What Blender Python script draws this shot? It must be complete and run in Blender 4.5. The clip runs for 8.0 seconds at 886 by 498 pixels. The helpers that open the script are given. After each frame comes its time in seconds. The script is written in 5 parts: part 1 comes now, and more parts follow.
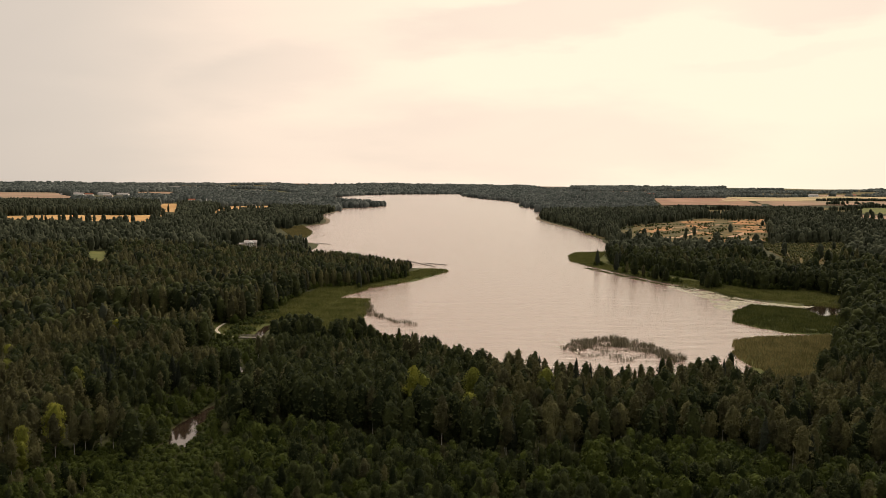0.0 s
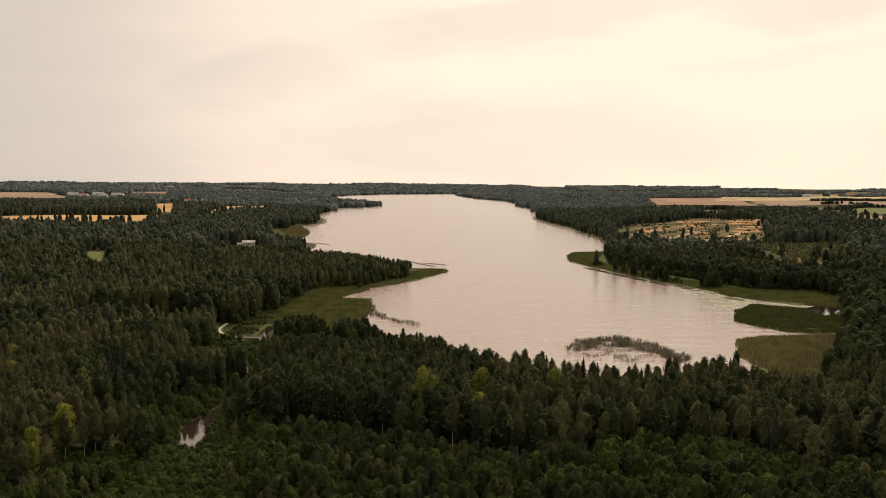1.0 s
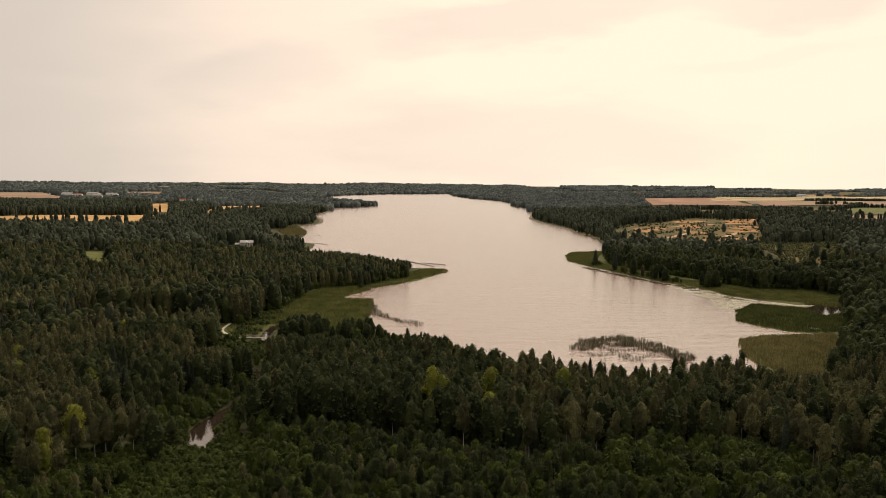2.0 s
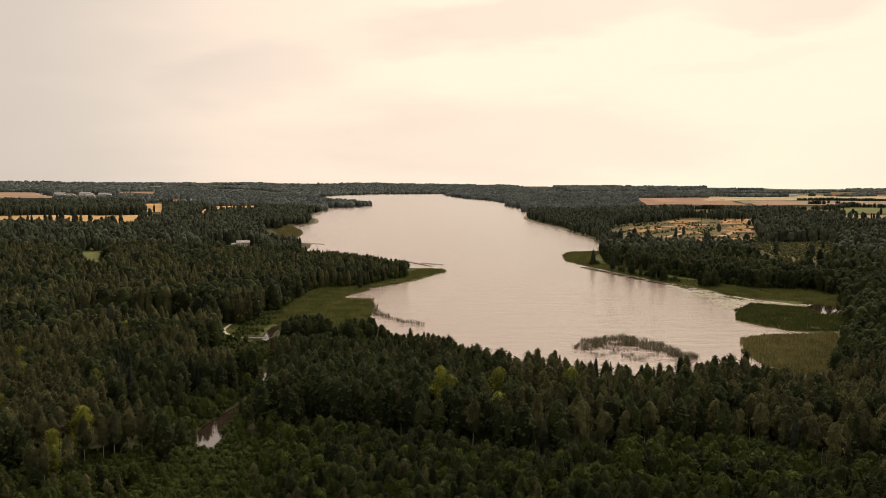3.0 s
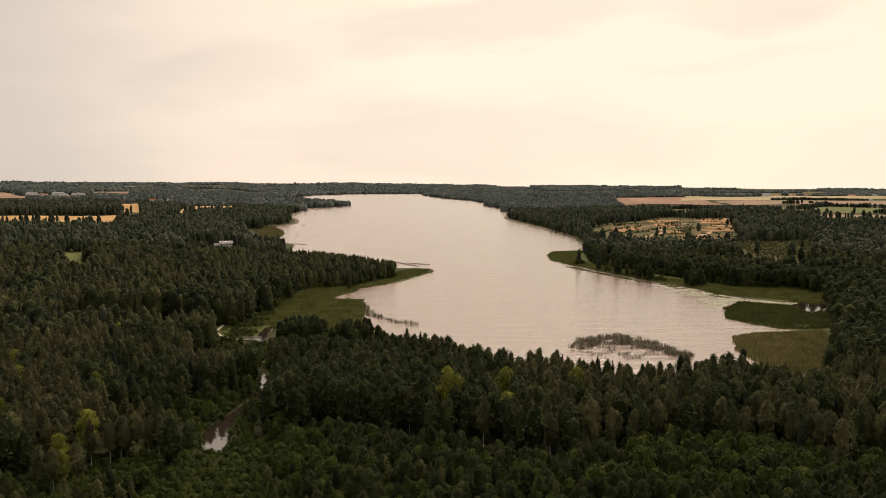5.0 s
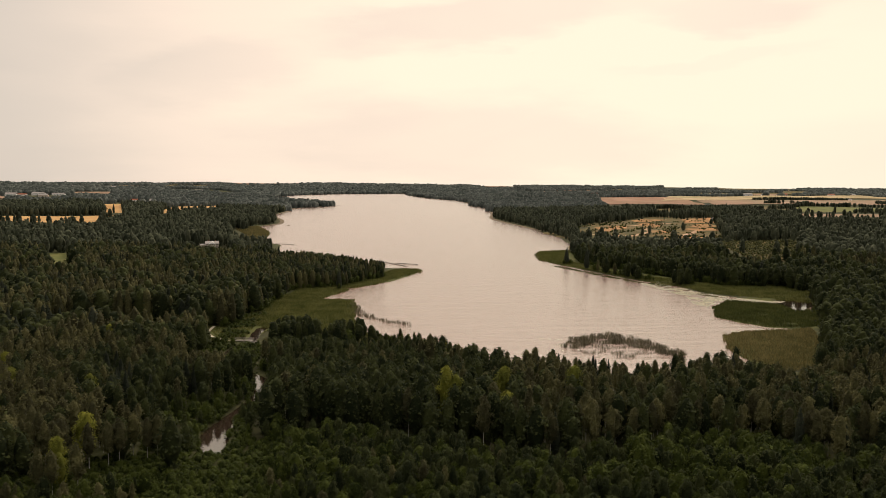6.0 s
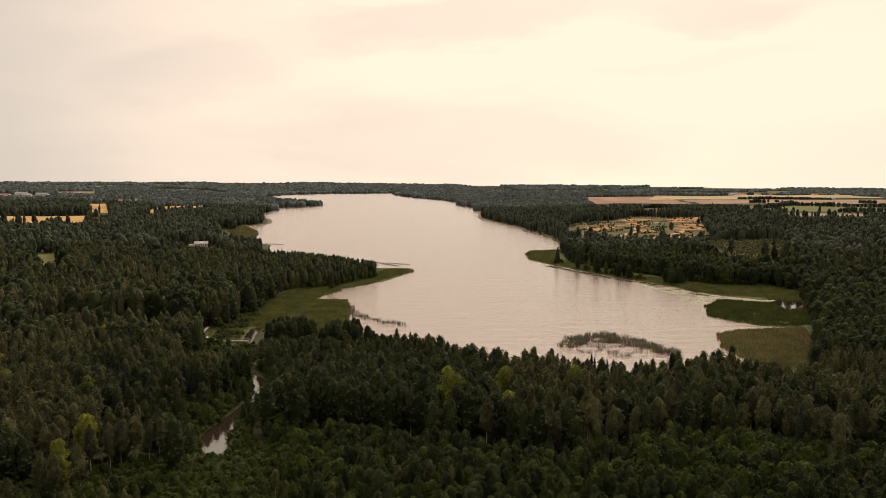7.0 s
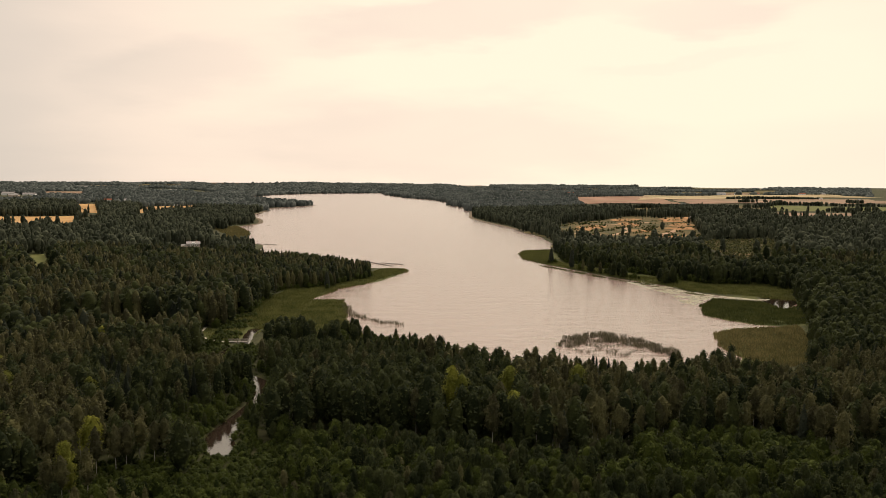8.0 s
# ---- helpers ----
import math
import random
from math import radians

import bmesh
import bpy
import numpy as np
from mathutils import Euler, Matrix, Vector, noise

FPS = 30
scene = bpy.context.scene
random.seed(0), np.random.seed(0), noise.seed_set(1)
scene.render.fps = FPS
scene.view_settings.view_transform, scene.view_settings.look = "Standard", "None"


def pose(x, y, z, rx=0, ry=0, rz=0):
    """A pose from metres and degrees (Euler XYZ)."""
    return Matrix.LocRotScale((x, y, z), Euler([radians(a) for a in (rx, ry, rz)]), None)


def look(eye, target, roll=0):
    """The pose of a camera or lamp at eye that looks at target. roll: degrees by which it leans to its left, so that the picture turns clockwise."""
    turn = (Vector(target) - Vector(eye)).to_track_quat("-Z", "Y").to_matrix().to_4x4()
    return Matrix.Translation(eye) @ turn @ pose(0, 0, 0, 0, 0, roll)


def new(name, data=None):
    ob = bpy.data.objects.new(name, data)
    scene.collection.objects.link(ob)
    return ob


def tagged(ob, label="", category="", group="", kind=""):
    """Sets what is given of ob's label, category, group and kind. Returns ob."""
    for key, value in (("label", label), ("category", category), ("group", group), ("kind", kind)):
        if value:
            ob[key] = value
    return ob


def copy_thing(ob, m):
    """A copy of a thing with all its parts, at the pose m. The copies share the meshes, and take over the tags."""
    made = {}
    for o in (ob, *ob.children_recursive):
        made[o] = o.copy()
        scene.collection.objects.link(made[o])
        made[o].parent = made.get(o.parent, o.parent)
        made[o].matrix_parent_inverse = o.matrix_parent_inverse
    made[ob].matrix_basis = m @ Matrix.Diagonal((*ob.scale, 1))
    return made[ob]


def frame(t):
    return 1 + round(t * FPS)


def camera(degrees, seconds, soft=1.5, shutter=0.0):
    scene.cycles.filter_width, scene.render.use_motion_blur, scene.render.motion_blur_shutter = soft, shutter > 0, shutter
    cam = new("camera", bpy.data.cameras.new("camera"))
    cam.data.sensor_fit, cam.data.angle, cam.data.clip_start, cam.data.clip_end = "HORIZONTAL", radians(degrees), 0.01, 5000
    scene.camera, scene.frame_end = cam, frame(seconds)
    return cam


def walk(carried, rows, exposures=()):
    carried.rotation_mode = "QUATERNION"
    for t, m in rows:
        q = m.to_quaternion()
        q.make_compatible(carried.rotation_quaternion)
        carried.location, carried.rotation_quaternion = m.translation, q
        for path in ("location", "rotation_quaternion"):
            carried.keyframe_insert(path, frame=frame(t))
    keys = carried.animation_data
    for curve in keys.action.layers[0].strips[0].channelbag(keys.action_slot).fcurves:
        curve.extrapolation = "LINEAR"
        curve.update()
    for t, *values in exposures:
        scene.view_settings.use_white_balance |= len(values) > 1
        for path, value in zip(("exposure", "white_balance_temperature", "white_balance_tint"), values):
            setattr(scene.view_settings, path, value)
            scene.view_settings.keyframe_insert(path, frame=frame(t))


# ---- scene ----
cam = camera(61.5, 8.0, soft=0.8)
# seconds, place, yaw, pitch, lean
ROWS = [
    (0.0, 0.00, 0.00, 75.00, 0.000, -5.314, -0.474),
    (0.5, -2.29, -0.02, 74.98, -0.237, -5.314, -0.480),
    (1.0, -4.51, -0.01, 74.95, -0.445, -5.315, -0.489),
    (1.5, -6.80, -0.00, 74.93, -0.672, -5.314, -0.500),
    (3.0, -13.65, 0.20, 74.84, -1.456, -5.315, -0.488),
    (3.5, -15.99, 0.41, 74.84, -1.863, -5.309, -0.496),
    (4.0, -18.27, 0.55, 74.82, -2.280, -5.309, -0.492),
    (4.5, -20.53, 0.76, 74.78, -2.745, -5.310, -0.496),
    (6.0, -27.43, 1.28, 74.80, -4.607, -5.310, -0.491),
    (6.5, -29.64, 1.52, 74.82, -5.224, -5.316, -0.494),
    (7.0, -31.94, 1.70, 74.83, -5.676, -5.327, -0.485),
    (7.5, -34.23, 1.88, 74.89, -6.098, -5.331, -0.486),
    (7.9, -36.07, 2.03, 74.92, -6.447, -5.336, -0.483),
    (8.0, -36.53, 2.07, 74.93, -6.534, -5.337, -0.483),
]
walk(cam, [(t, pose(x, y, z, 0, 0, yaw) @ pose(0, 0, 0, pitch) @ pose(0, 0, 0, 0, lean) @ pose(0, 0, 0, 90)) for t, x, y, z, yaw, pitch, lean in ROWS], [(0.0, 0.09), (8.0, 0.09)])

# ---- sky and sun: thin bright overcast, the sun behind cloud ahead and to the right ----
SUN_AZ, SUN_EL = radians(18.0), radians(47.0)
world = bpy.data.worlds.new("sky")
scene.world = world
world.use_nodes = True
wn, wl = world.node_tree.nodes, world.node_tree.links
wn.clear()


def wnode(kind, **values):
    n = wn.new(kind)
    for key, value in values.items():
        n.inputs[key].default_value = value
    return n


sky = wnode("ShaderNodeTexSky")
sky.sky_type, sky.sun_disc = "NISHITA", False
sky.sun_elevation, sky.sun_rotation = SUN_EL, SUN_AZ
coord = wnode("ShaderNodeTexCoord")
flat = wnode("ShaderNodeMapping")
flat.inputs["Scale"].default_value = (1.0, 1.0, 4.6)
flat.inputs["Location"].default_value = (3.3, 1.7, 0.6)
wl.new(coord.outputs["Generated"], flat.inputs["Vector"])
drift = wnode("ShaderNodeTexNoise", Scale=2.3, Detail=4.0, Roughness=0.45, Distortion=0.6)
wl.new(flat.outputs["Vector"], drift.inputs["Vector"])
# brightness falls off with the angle from the veiled sun
toward = wnode("ShaderNodeVectorMath")
toward.operation = "DOT_PRODUCT"
toward.inputs[1].default_value = (math.sin(SUN_AZ) * math.cos(radians(15)), math.cos(SUN_AZ) * math.cos(radians(15)), math.sin(radians(15)))
wl.new(coord.outputs["Generated"], toward.inputs[0])
cloudy = wnode("ShaderNodeMath")
cloudy.operation = "MULTIPLY_ADD"
cloudy.inputs[1].default_value = 0.16
wl.new(drift.outputs["Fac"], cloudy.inputs[0])
wl.new(toward.outputs["Value"], cloudy.inputs[2])
level = wnode("ShaderNodeMath")
level.operation = "MULTIPLY_ADD"
level.inputs[1].default_value, level.inputs[2].default_value = 0.63, 0.205
wl.new(cloudy.outputs["Value"], level.inputs[0])
# long thin veils of darker, pinker cloud, on a plane of directions ahead
axes = wnode("ShaderNodeSeparateXYZ")
wl.new(coord.outputs["Generated"], axes.inputs["Vector"])
plane = wnode("ShaderNodeCombineXYZ")
for axis in ("X", "Z"):
    ratio = wnode("ShaderNodeMath")
    ratio.operation = "DIVIDE"
    wl.new(axes.outputs[axis], ratio.inputs[0])
    wl.new(axes.outputs["Y"], ratio.inputs[1])
    wl.new(ratio.outputs["Value"], plane.inputs["X" if axis == "X" else "Y"])
wisp = wnode("ShaderNodeTexNoise", Scale=7.0, Detail=4.0, Roughness=0.55)
wl.new(flat.outputs["Vector"], wisp.inputs["Vector"])
stray = wnode("ShaderNodeVectorMath")
stray.operation = "MULTIPLY_ADD"
stray.inputs[1].default_value = (0.20, 0.07, 0.0)
wl.new(wisp.outputs["Color"], stray.inputs[0])
wl.new(plane.outputs["Vector"], stray.inputs[2])
# centre, half length and thickness, tilt, depth
VEILS = [(0.13, 0.215, 0.30, 0.050, 8, 0.085), (0.48, 0.235, 0.20, 0.040, 4, 0.075), (0.12, 0.050, 0.38, 0.085, 0, 0.070), (-0.22, 0.135, 0.17, 0.055, 4, 0.045), (-0.62, 0.12, 0.42, 0.40, 0, 0.05), (0.46, 0.165, 0.22, 0.022, 8, 0.035)]
for vx, vz, half, thick, tilt, depth in VEILS:
    spot = wnode("ShaderNodeMapping")
    spot.vector_type = "TEXTURE"
    spot.inputs["Location"].default_value = (vx + 0.10, vz + 0.035, 0.0)
    spot.inputs["Rotation"].default_value = (0.0, 0.0, radians(tilt))
    spot.inputs["Scale"].default_value = (half, thick, 1.0)
    wl.new(stray.outputs["Vector"], spot.inputs["Vector"])
    veil = wnode("ShaderNodeTexGradient")
    veil.gradient_type = "SPHERICAL"
    wl.new(spot.outputs["Vector"], veil.inputs["Vector"])
    soft_edge = wnode("ShaderNodeMapRange")
    soft_edge.interpolation_type = "SMOOTHSTEP"
    soft_edge.inputs["From Max"].default_value = 0.6
    wl.new(veil.outputs["Fac"], soft_edge.inputs["Value"])
    thinner = wnode("ShaderNodeMath")
    thinner.operation = "MULTIPLY_ADD"
    thinner.inputs[1].default_value = -depth
    wl.new(soft_edge.outputs["Result"], thinner.inputs[0])
    wl.new(level.outputs["Value"], thinner.inputs[2])
    level = thinner
glow = wnode("ShaderNodeValToRGB")
wl.new(level.outputs["Value"], glow.inputs["Fac"])
e = glow.color_ramp.elements
e[0].position, e[0].color = 0.0, (0.34, 0.32, 0.30, 1)
e[1].position, e[1].color = 0.865, (1.0, 0.905, 0.70, 1)
for p, c in ((0.45, (0.46, 0.41, 0.37, 1)), (0.66, (0.70, 0.605, 0.515, 1)), (0.775, (0.95, 0.775, 0.63, 1))):
    s = e.new(p)
    s.color = c
clouds = wnode("ShaderNodeBackground", Strength=1.0)
# an overcast sky is about twice as bright overhead as at the horizon
updown = wnode("ShaderNodeSeparateXYZ")
wl.new(coord.outputs["Generated"], updown.inputs["Vector"])
overhead = wnode("ShaderNodeMapRange")
overhead.interpolation_type = "SMOOTHSTEP"
for key, value in (("From Min", 0.20), ("From Max", 0.85), ("To Min", 1.0), ("To Max", 2.8)):
    overhead.inputs[key].default_value = value
wl.new(updown.outputs["Z"], overhead.inputs["Value"])
wl.new(overhead.outputs["Result"], clouds.inputs["Strength"])
wl.new(glow.outputs["Color"], clouds.inputs["Color"])
clear = wnode("ShaderNodeBackground", Strength=0.06)
wl.new(sky.outputs["Color"], clear.inputs["Color"])
blend = wnode("ShaderNodeMixShader", Fac=0.97)
wl.new(clear.outputs["Background"], blend.inputs[1])
wl.new(clouds.outputs["Background"], blend.inputs[2])
out = wnode("ShaderNodeOutputWorld")
wl.new(blend.outputs["Shader"], out.inputs["Surface"])

sun = new("sun", bpy.data.lights.new("sun", "SUN"))
sun.data.energy, sun.data.angle, sun.data.color = 1.9, radians(20), (1.0, 0.9, 0.74)
sun.matrix_world = look((0, 0, 300), (-math.sin(SUN_AZ) * math.cos(SUN_EL), -math.cos(SUN_AZ) * math.cos(SUN_EL), 300 - math.sin(SUN_EL)))


# ---- materials ----
def material(name, colours, scale=1.0, rough=0.9, bump=0.0, bump_scale=8.0, translucent=0.0, per_object=False, per_island=0.0, detail=6.0, big=None, stretch=(1, 1, 1), clumps=0.0):
    """A surface of two or more mingled colours; big: (scale, colour, share) of a second, larger patchiness."""
    m = bpy.data.materials.new(name)
    m.use_nodes = True
    nt = m.node_tree
    n, l = nt.nodes, nt.links
    bsdf = n["Principled BSDF"]
    bsdf.inputs["Roughness"].default_value = rough
    bsdf.inputs["Specular IOR Level"].default_value = 0.08 if rough > 0.6 else 0.4
    tc = n.new("ShaderNodeTexCoord")
    mp = n.new("ShaderNodeMapping")
    mp.inputs["Scale"].default_value = stretch
    geo = n.new("ShaderNodeNewGeometry")
    l.new(geo.outputs["Position"] if per_object else tc.outputs["Object"], mp.inputs["Vector"])
    noise_a = n.new("ShaderNodeTexNoise")
    noise_a.inputs["Scale"].default_value, noise_a.inputs["Detail"].default_value = scale, detail
    l.new(mp.outputs["Vector"], noise_a.inputs["Vector"])
    cr = n.new("ShaderNodeValToRGB")
    el = cr.color_ramp.elements
    while len(el) < len(colours):
        el.new(0.5)
    for i, c in enumerate(colours):
        el[i].position, el[i].color = 0.3 + 0.4 * i / max(len(colours) - 1, 1), (*c, 1)
    fac = noise_a.outputs["Fac"]
    if per_object or per_island:
        add = n.new("ShaderNodeMath")
        add.operation = "MULTIPLY_ADD"
        add.inputs[1].default_value = 0.42 if per_object else per_island
        if per_object:
            oi = n.new("ShaderNodeObjectInfo")
            l.new(oi.outputs["Random"], add.inputs[0])
        else:
            l.new(geo.outputs["Random Per Island"], add.inputs[0])
        l.new(fac, add.inputs[2])
        sub = n.new("ShaderNodeMath")
        sub.operation = "SUBTRACT"
        sub.inputs[1].default_value = add.inputs[1].default_value / 2
        l.new(add.outputs["Value"], sub.inputs[0])
        fac = sub.outputs["Value"]
    l.new(fac, cr.inputs["Fac"])
    colour = cr.outputs["Color"]
    if big:
        noise_b = n.new("ShaderNodeTexNoise")
        noise_b.inputs["Scale"].default_value, noise_b.inputs["Detail"].default_value = big[0], 3.0
        l.new(tc.outputs["Object"], noise_b.inputs["Vector"])
        mr = n.new("ShaderNodeMapRange")
        mr.inputs["From Min"].default_value, mr.inputs["From Max"].default_value, mr.inputs["To Max"].default_value = 0.42, 0.68, big[2]
        l.new(noise_b.outputs["Fac"], mr.inputs["Value"])
        mx = n.new("ShaderNodeMixRGB")
        mx.inputs["Color2"].default_value = (*big[1], 1)
        l.new(mr.outputs["Result"], mx.inputs["Fac"])
        l.new(colour, mx.inputs["Color1"])
        colour = mx.outputs["Color"]
    if clumps:
        nc = n.new("ShaderNodeTexNoise")
        nc.inputs["Scale"].default_value, nc.inputs["Detail"].default_value, nc.inputs["Roughness"].default_value = clumps, 3.0, 0.7
        l.new(mp.outputs["Vector"], nc.inputs["Vector"])
        mc = n.new("ShaderNodeMapRange")
        for key, value in (("From Min", 0.34), ("From Max", 0.66), ("To Min", 0.70), ("To Max", 1.26)):
            mc.inputs[key].default_value = value
        l.new(nc.outputs["Fac"], mc.inputs["Value"])
        mm = n.new("ShaderNodeVectorMath")
        mm.operation = "SCALE"
        l.new(colour, mm.inputs[0])
        l.new(mc.outputs["Result"], mm.inputs["Scale"])
        colour = mm.outputs["Vector"]
    l.new(colour, bsdf.inputs["Base Color"])
    if bump:
        nb = n.new("ShaderNodeTexNoise")
        nb.inputs["Scale"].default_value, nb.inputs["Detail"].default_value = bump_scale, 5.0
        l.new(mp.outputs["Vector"], nb.inputs["Vector"])
        bp = n.new("ShaderNodeBump")
        bp.inputs["Strength"].default_value, bp.inputs["Distance"].default_value = min(bump, 1.0), 0.1 * max(bump, 1.0)
        l.new(nb.outputs["Fac"], bp.inputs["Height"])
        l.new(bp.outputs["Normal"], bsdf.inputs["Normal"])
    if translucent:
        tr = n.new("ShaderNodeBsdfTranslucent")
        l.new(colour, tr.inputs["Color"])
        ms = n.new("ShaderNodeMixShader")
        ms.inputs["Fac"].default_value = translucent
        l.new(bsdf.outputs["BSDF"], ms.inputs[1])
        l.new(tr.outputs["BSDF"], ms.inputs[2])
        l.new(ms.outputs["Shader"], n["Material Output"].inputs["Surface"])
    return m


def leaves(name, dark, mid, light, single):
    return material(name, (dark, mid, light), scale=0.22, rough=0.8, translucent=0.34, per_object=single, per_island=0.6, detail=3.0, clumps=1.5, bump=1.8, bump_scale=2.6)


LEAF = {
    "alder": ((0.018, 0.024, 0.009), (0.033, 0.040, 0.014), (0.052, 0.060, 0.019)),
    "birch": ((0.050, 0.048, 0.022), (0.077, 0.074, 0.031), (0.115, 0.108, 0.043)),
    "spruce": ((0.018, 0.022, 0.014), (0.029, 0.035, 0.022), (0.043, 0.049, 0.031)),
    "willow": ((0.024, 0.033, 0.007), (0.040, 0.051, 0.009), (0.062, 0.076, 0.014)),
    "maple": ((0.088, 0.095, 0.016), (0.132, 0.138, 0.022), (0.190, 0.190, 0.028)),
}
M_leaf = {k: leaves("leaves_" + k, *v, True) for k, v in LEAF.items()}
M_mass = {k: leaves("foliage_mass_" + k, *v, False) for k, v in LEAF.items()}
# woods towards the horizon, with pale bluish haze mixed into their colour
M_far = material("far_foliage_hazed", ((0.060, 0.070, 0.062), (0.092, 0.103, 0.091), (0.130, 0.140, 0.123)), scale=0.02, per_island=0.4, rough=0.9, translucent=0.15)
# outer woods and hedgerows: lighter and greyer, distance haze put into the leaf colour
M_outer = material("outer_leaves_hazed", ((0.031, 0.037, 0.021), (0.052, 0.059, 0.035), (0.083, 0.090, 0.054)), scale=0.05, per_island=0.7, rough=0.85, translucent=0.3, clumps=0.35)
M_sallow = material("pale_sallow_leaves", ((0.046, 0.050, 0.017), (0.072, 0.076, 0.024), (0.108, 0.104, 0.033)), scale=0.2, rough=0.8, translucent=0.16, per_island=0.6, clumps=1.5, bump=1.8, bump_scale=2.6)
M_bark = material("dark_bark", ((0.05, 0.04, 0.03), (0.13, 0.10, 0.075)), scale=3.0, bump=0.6, bump_scale=12, stretch=(1, 1, 0.25))
M_birchbark = material("white_birch_bark", ((0.06, 0.055, 0.045), (0.32, 0.29, 0.25), (0.50, 0.47, 0.42)), scale=2.2, bump=0.3, stretch=(0.6, 0.6, 2.4))
M_ground = material("forest_floor", ((0.020, 0.021, 0.009), (0.038, 0.038, 0.015), (0.064, 0.058, 0.024)), scale=0.35, bump=2.0, bump_scale=0.9, big=(0.02, (0.046, 0.050, 0.018), 0.7))
M_marsh = material("sedge_meadow", ((0.036, 0.041, 0.011), (0.058, 0.061, 0.016), (0.084, 0.080, 0.023)), scale=0.09, bump=0.8, bump_scale=1.2, big=(0.03, (0.048, 0.056, 0.014), 0.7))
M_mud = material("shore_sand", ((0.09, 0.070, 0.045), (0.16, 0.12, 0.08)), scale=0.4, bump=0.5, bump_scale=2.0)
M_wheat = material("ripe_wheat", ((0.29, 0.165, 0.060), (0.37, 0.215, 0.082), (0.43, 0.265, 0.11)), scale=0.03, bump=0.5, bump_scale=1.5, big=(0.008, (0.35, 0.22, 0.10), 0.6), stretch=(1, 0.2, 1))
M_stubble = material("stubble_field", ((0.18, 0.108, 0.070), (0.24, 0.148, 0.100), (0.30, 0.194, 0.132)), scale=0.02, bump=0.4, bump_scale=1.0, big=(0.006, (0.17, 0.14, 0.08), 0.75), stretch=(1, 0.2, 1))
M_redsoil = material("reddish_stubble", ((0.17, 0.090, 0.058), (0.23, 0.128, 0.085), (0.29, 0.170, 0.115)), scale=0.02, bump=0.4, bump_scale=1.0, big=(0.005, (0.19, 0.135, 0.075), 0.6), stretch=(1, 0.2, 1))
M_straw = material("pale_straw_field", ((0.26, 0.185, 0.095), (0.33, 0.245, 0.135), (0.40, 0.31, 0.18)), scale=0.02, bump=0.4, bump_scale=1.0, big=(0.005, (0.20, 0.175, 0.085), 0.8), stretch=(1, 0.15, 1))
M_grass = material("pasture_grass", ((0.062, 0.072, 0.019), (0.092, 0.100, 0.028), (0.130, 0.128, 0.040)), scale=0.08, bump=0.4, bump_scale=2.0, big=(0.02, (0.11, 0.10, 0.035), 0.6))
M_sand = material("sandy_heath", ((0.19, 0.104, 0.038), (0.31, 0.160, 0.066), (0.42, 0.225, 0.100)), scale=0.045, bump=0.6, bump_scale=0.5, big=(0.03, (0.07, 0.072, 0.028), 0.6))
M_drygrass = material("dry_grass", ((0.046, 0.045, 0.015), (0.086, 0.068, 0.023), (0.155, 0.094, 0.036)), scale=0.08, bump=0.6, bump_scale=0.6, big=(0.018, (0.046, 0.046, 0.017), 0.7))
M_path = material("pale_gravel", ((0.30, 0.26, 0.20), (0.46, 0.40, 0.32)), scale=1.2, bump=0.4)
M_wood = material("weathered_boards", ((0.12, 0.105, 0.085), (0.21, 0.185, 0.155), (0.30, 0.27, 0.235)), scale=1.6, bump=0.4, bump_scale=9, stretch=(0.3, 3, 3))
M_reed = material("green_reeds", ((0.062, 0.070, 0.019), (0.102, 0.108, 0.031), (0.150, 0.145, 0.048)), scale=0.10, per_island=0.5, translucent=0.3)
M_reeddark = material("dark_bulrush", ((0.040, 0.050, 0.015), (0.063, 0.072, 0.020), (0.092, 0.098, 0.028)), scale=0.10, per_island=0.5, translucent=0.2)
M_reedtan = material("tan_reeds", ((0.085, 0.080, 0.028), (0.140, 0.120, 0.048), (0.200, 0.162, 0.072)), scale=0.10, per_island=0.5, translucent=0.3)
M_rush = material("grey_green_rush", ((0.090, 0.086, 0.050), (0.140, 0.128, 0.076), (0.190, 0.170, 0.105)), scale=0.3, per_island=0.5)
M_lily = material("water_lily_pads", ((0.10, 0.088, 0.036), (0.17, 0.145, 0.064), (0.25, 0.21, 0.10)), scale=0.2, per_island=0.5, rough=0.45)
M_plaster = material("pale_plaster", ((0.50, 0.40, 0.32), (0.62, 0.52, 0.43)), scale=0.8, bump=0.15)
M_white = material("white_paint", ((0.70, 0.68, 0.64), (0.82, 0.80, 0.77)), scale=1.0, bump=0.1)
M_roof = material("grey_sheet_roof", ((0.22, 0.20, 0.185), (0.32, 0.295, 0.27)), scale=0.8, rough=0.75, bump=0.2, stretch=(0.4, 4, 1))
M_redroof = material("red_tile_roof", ((0.20, 0.075, 0.045), (0.30, 0.12, 0.075)), scale=1.5, bump=0.3)
M_pane = material("dark_window_glass", ((0.02, 0.022, 0.025), (0.035, 0.037, 0.04)), scale=2.0, rough=0.08)


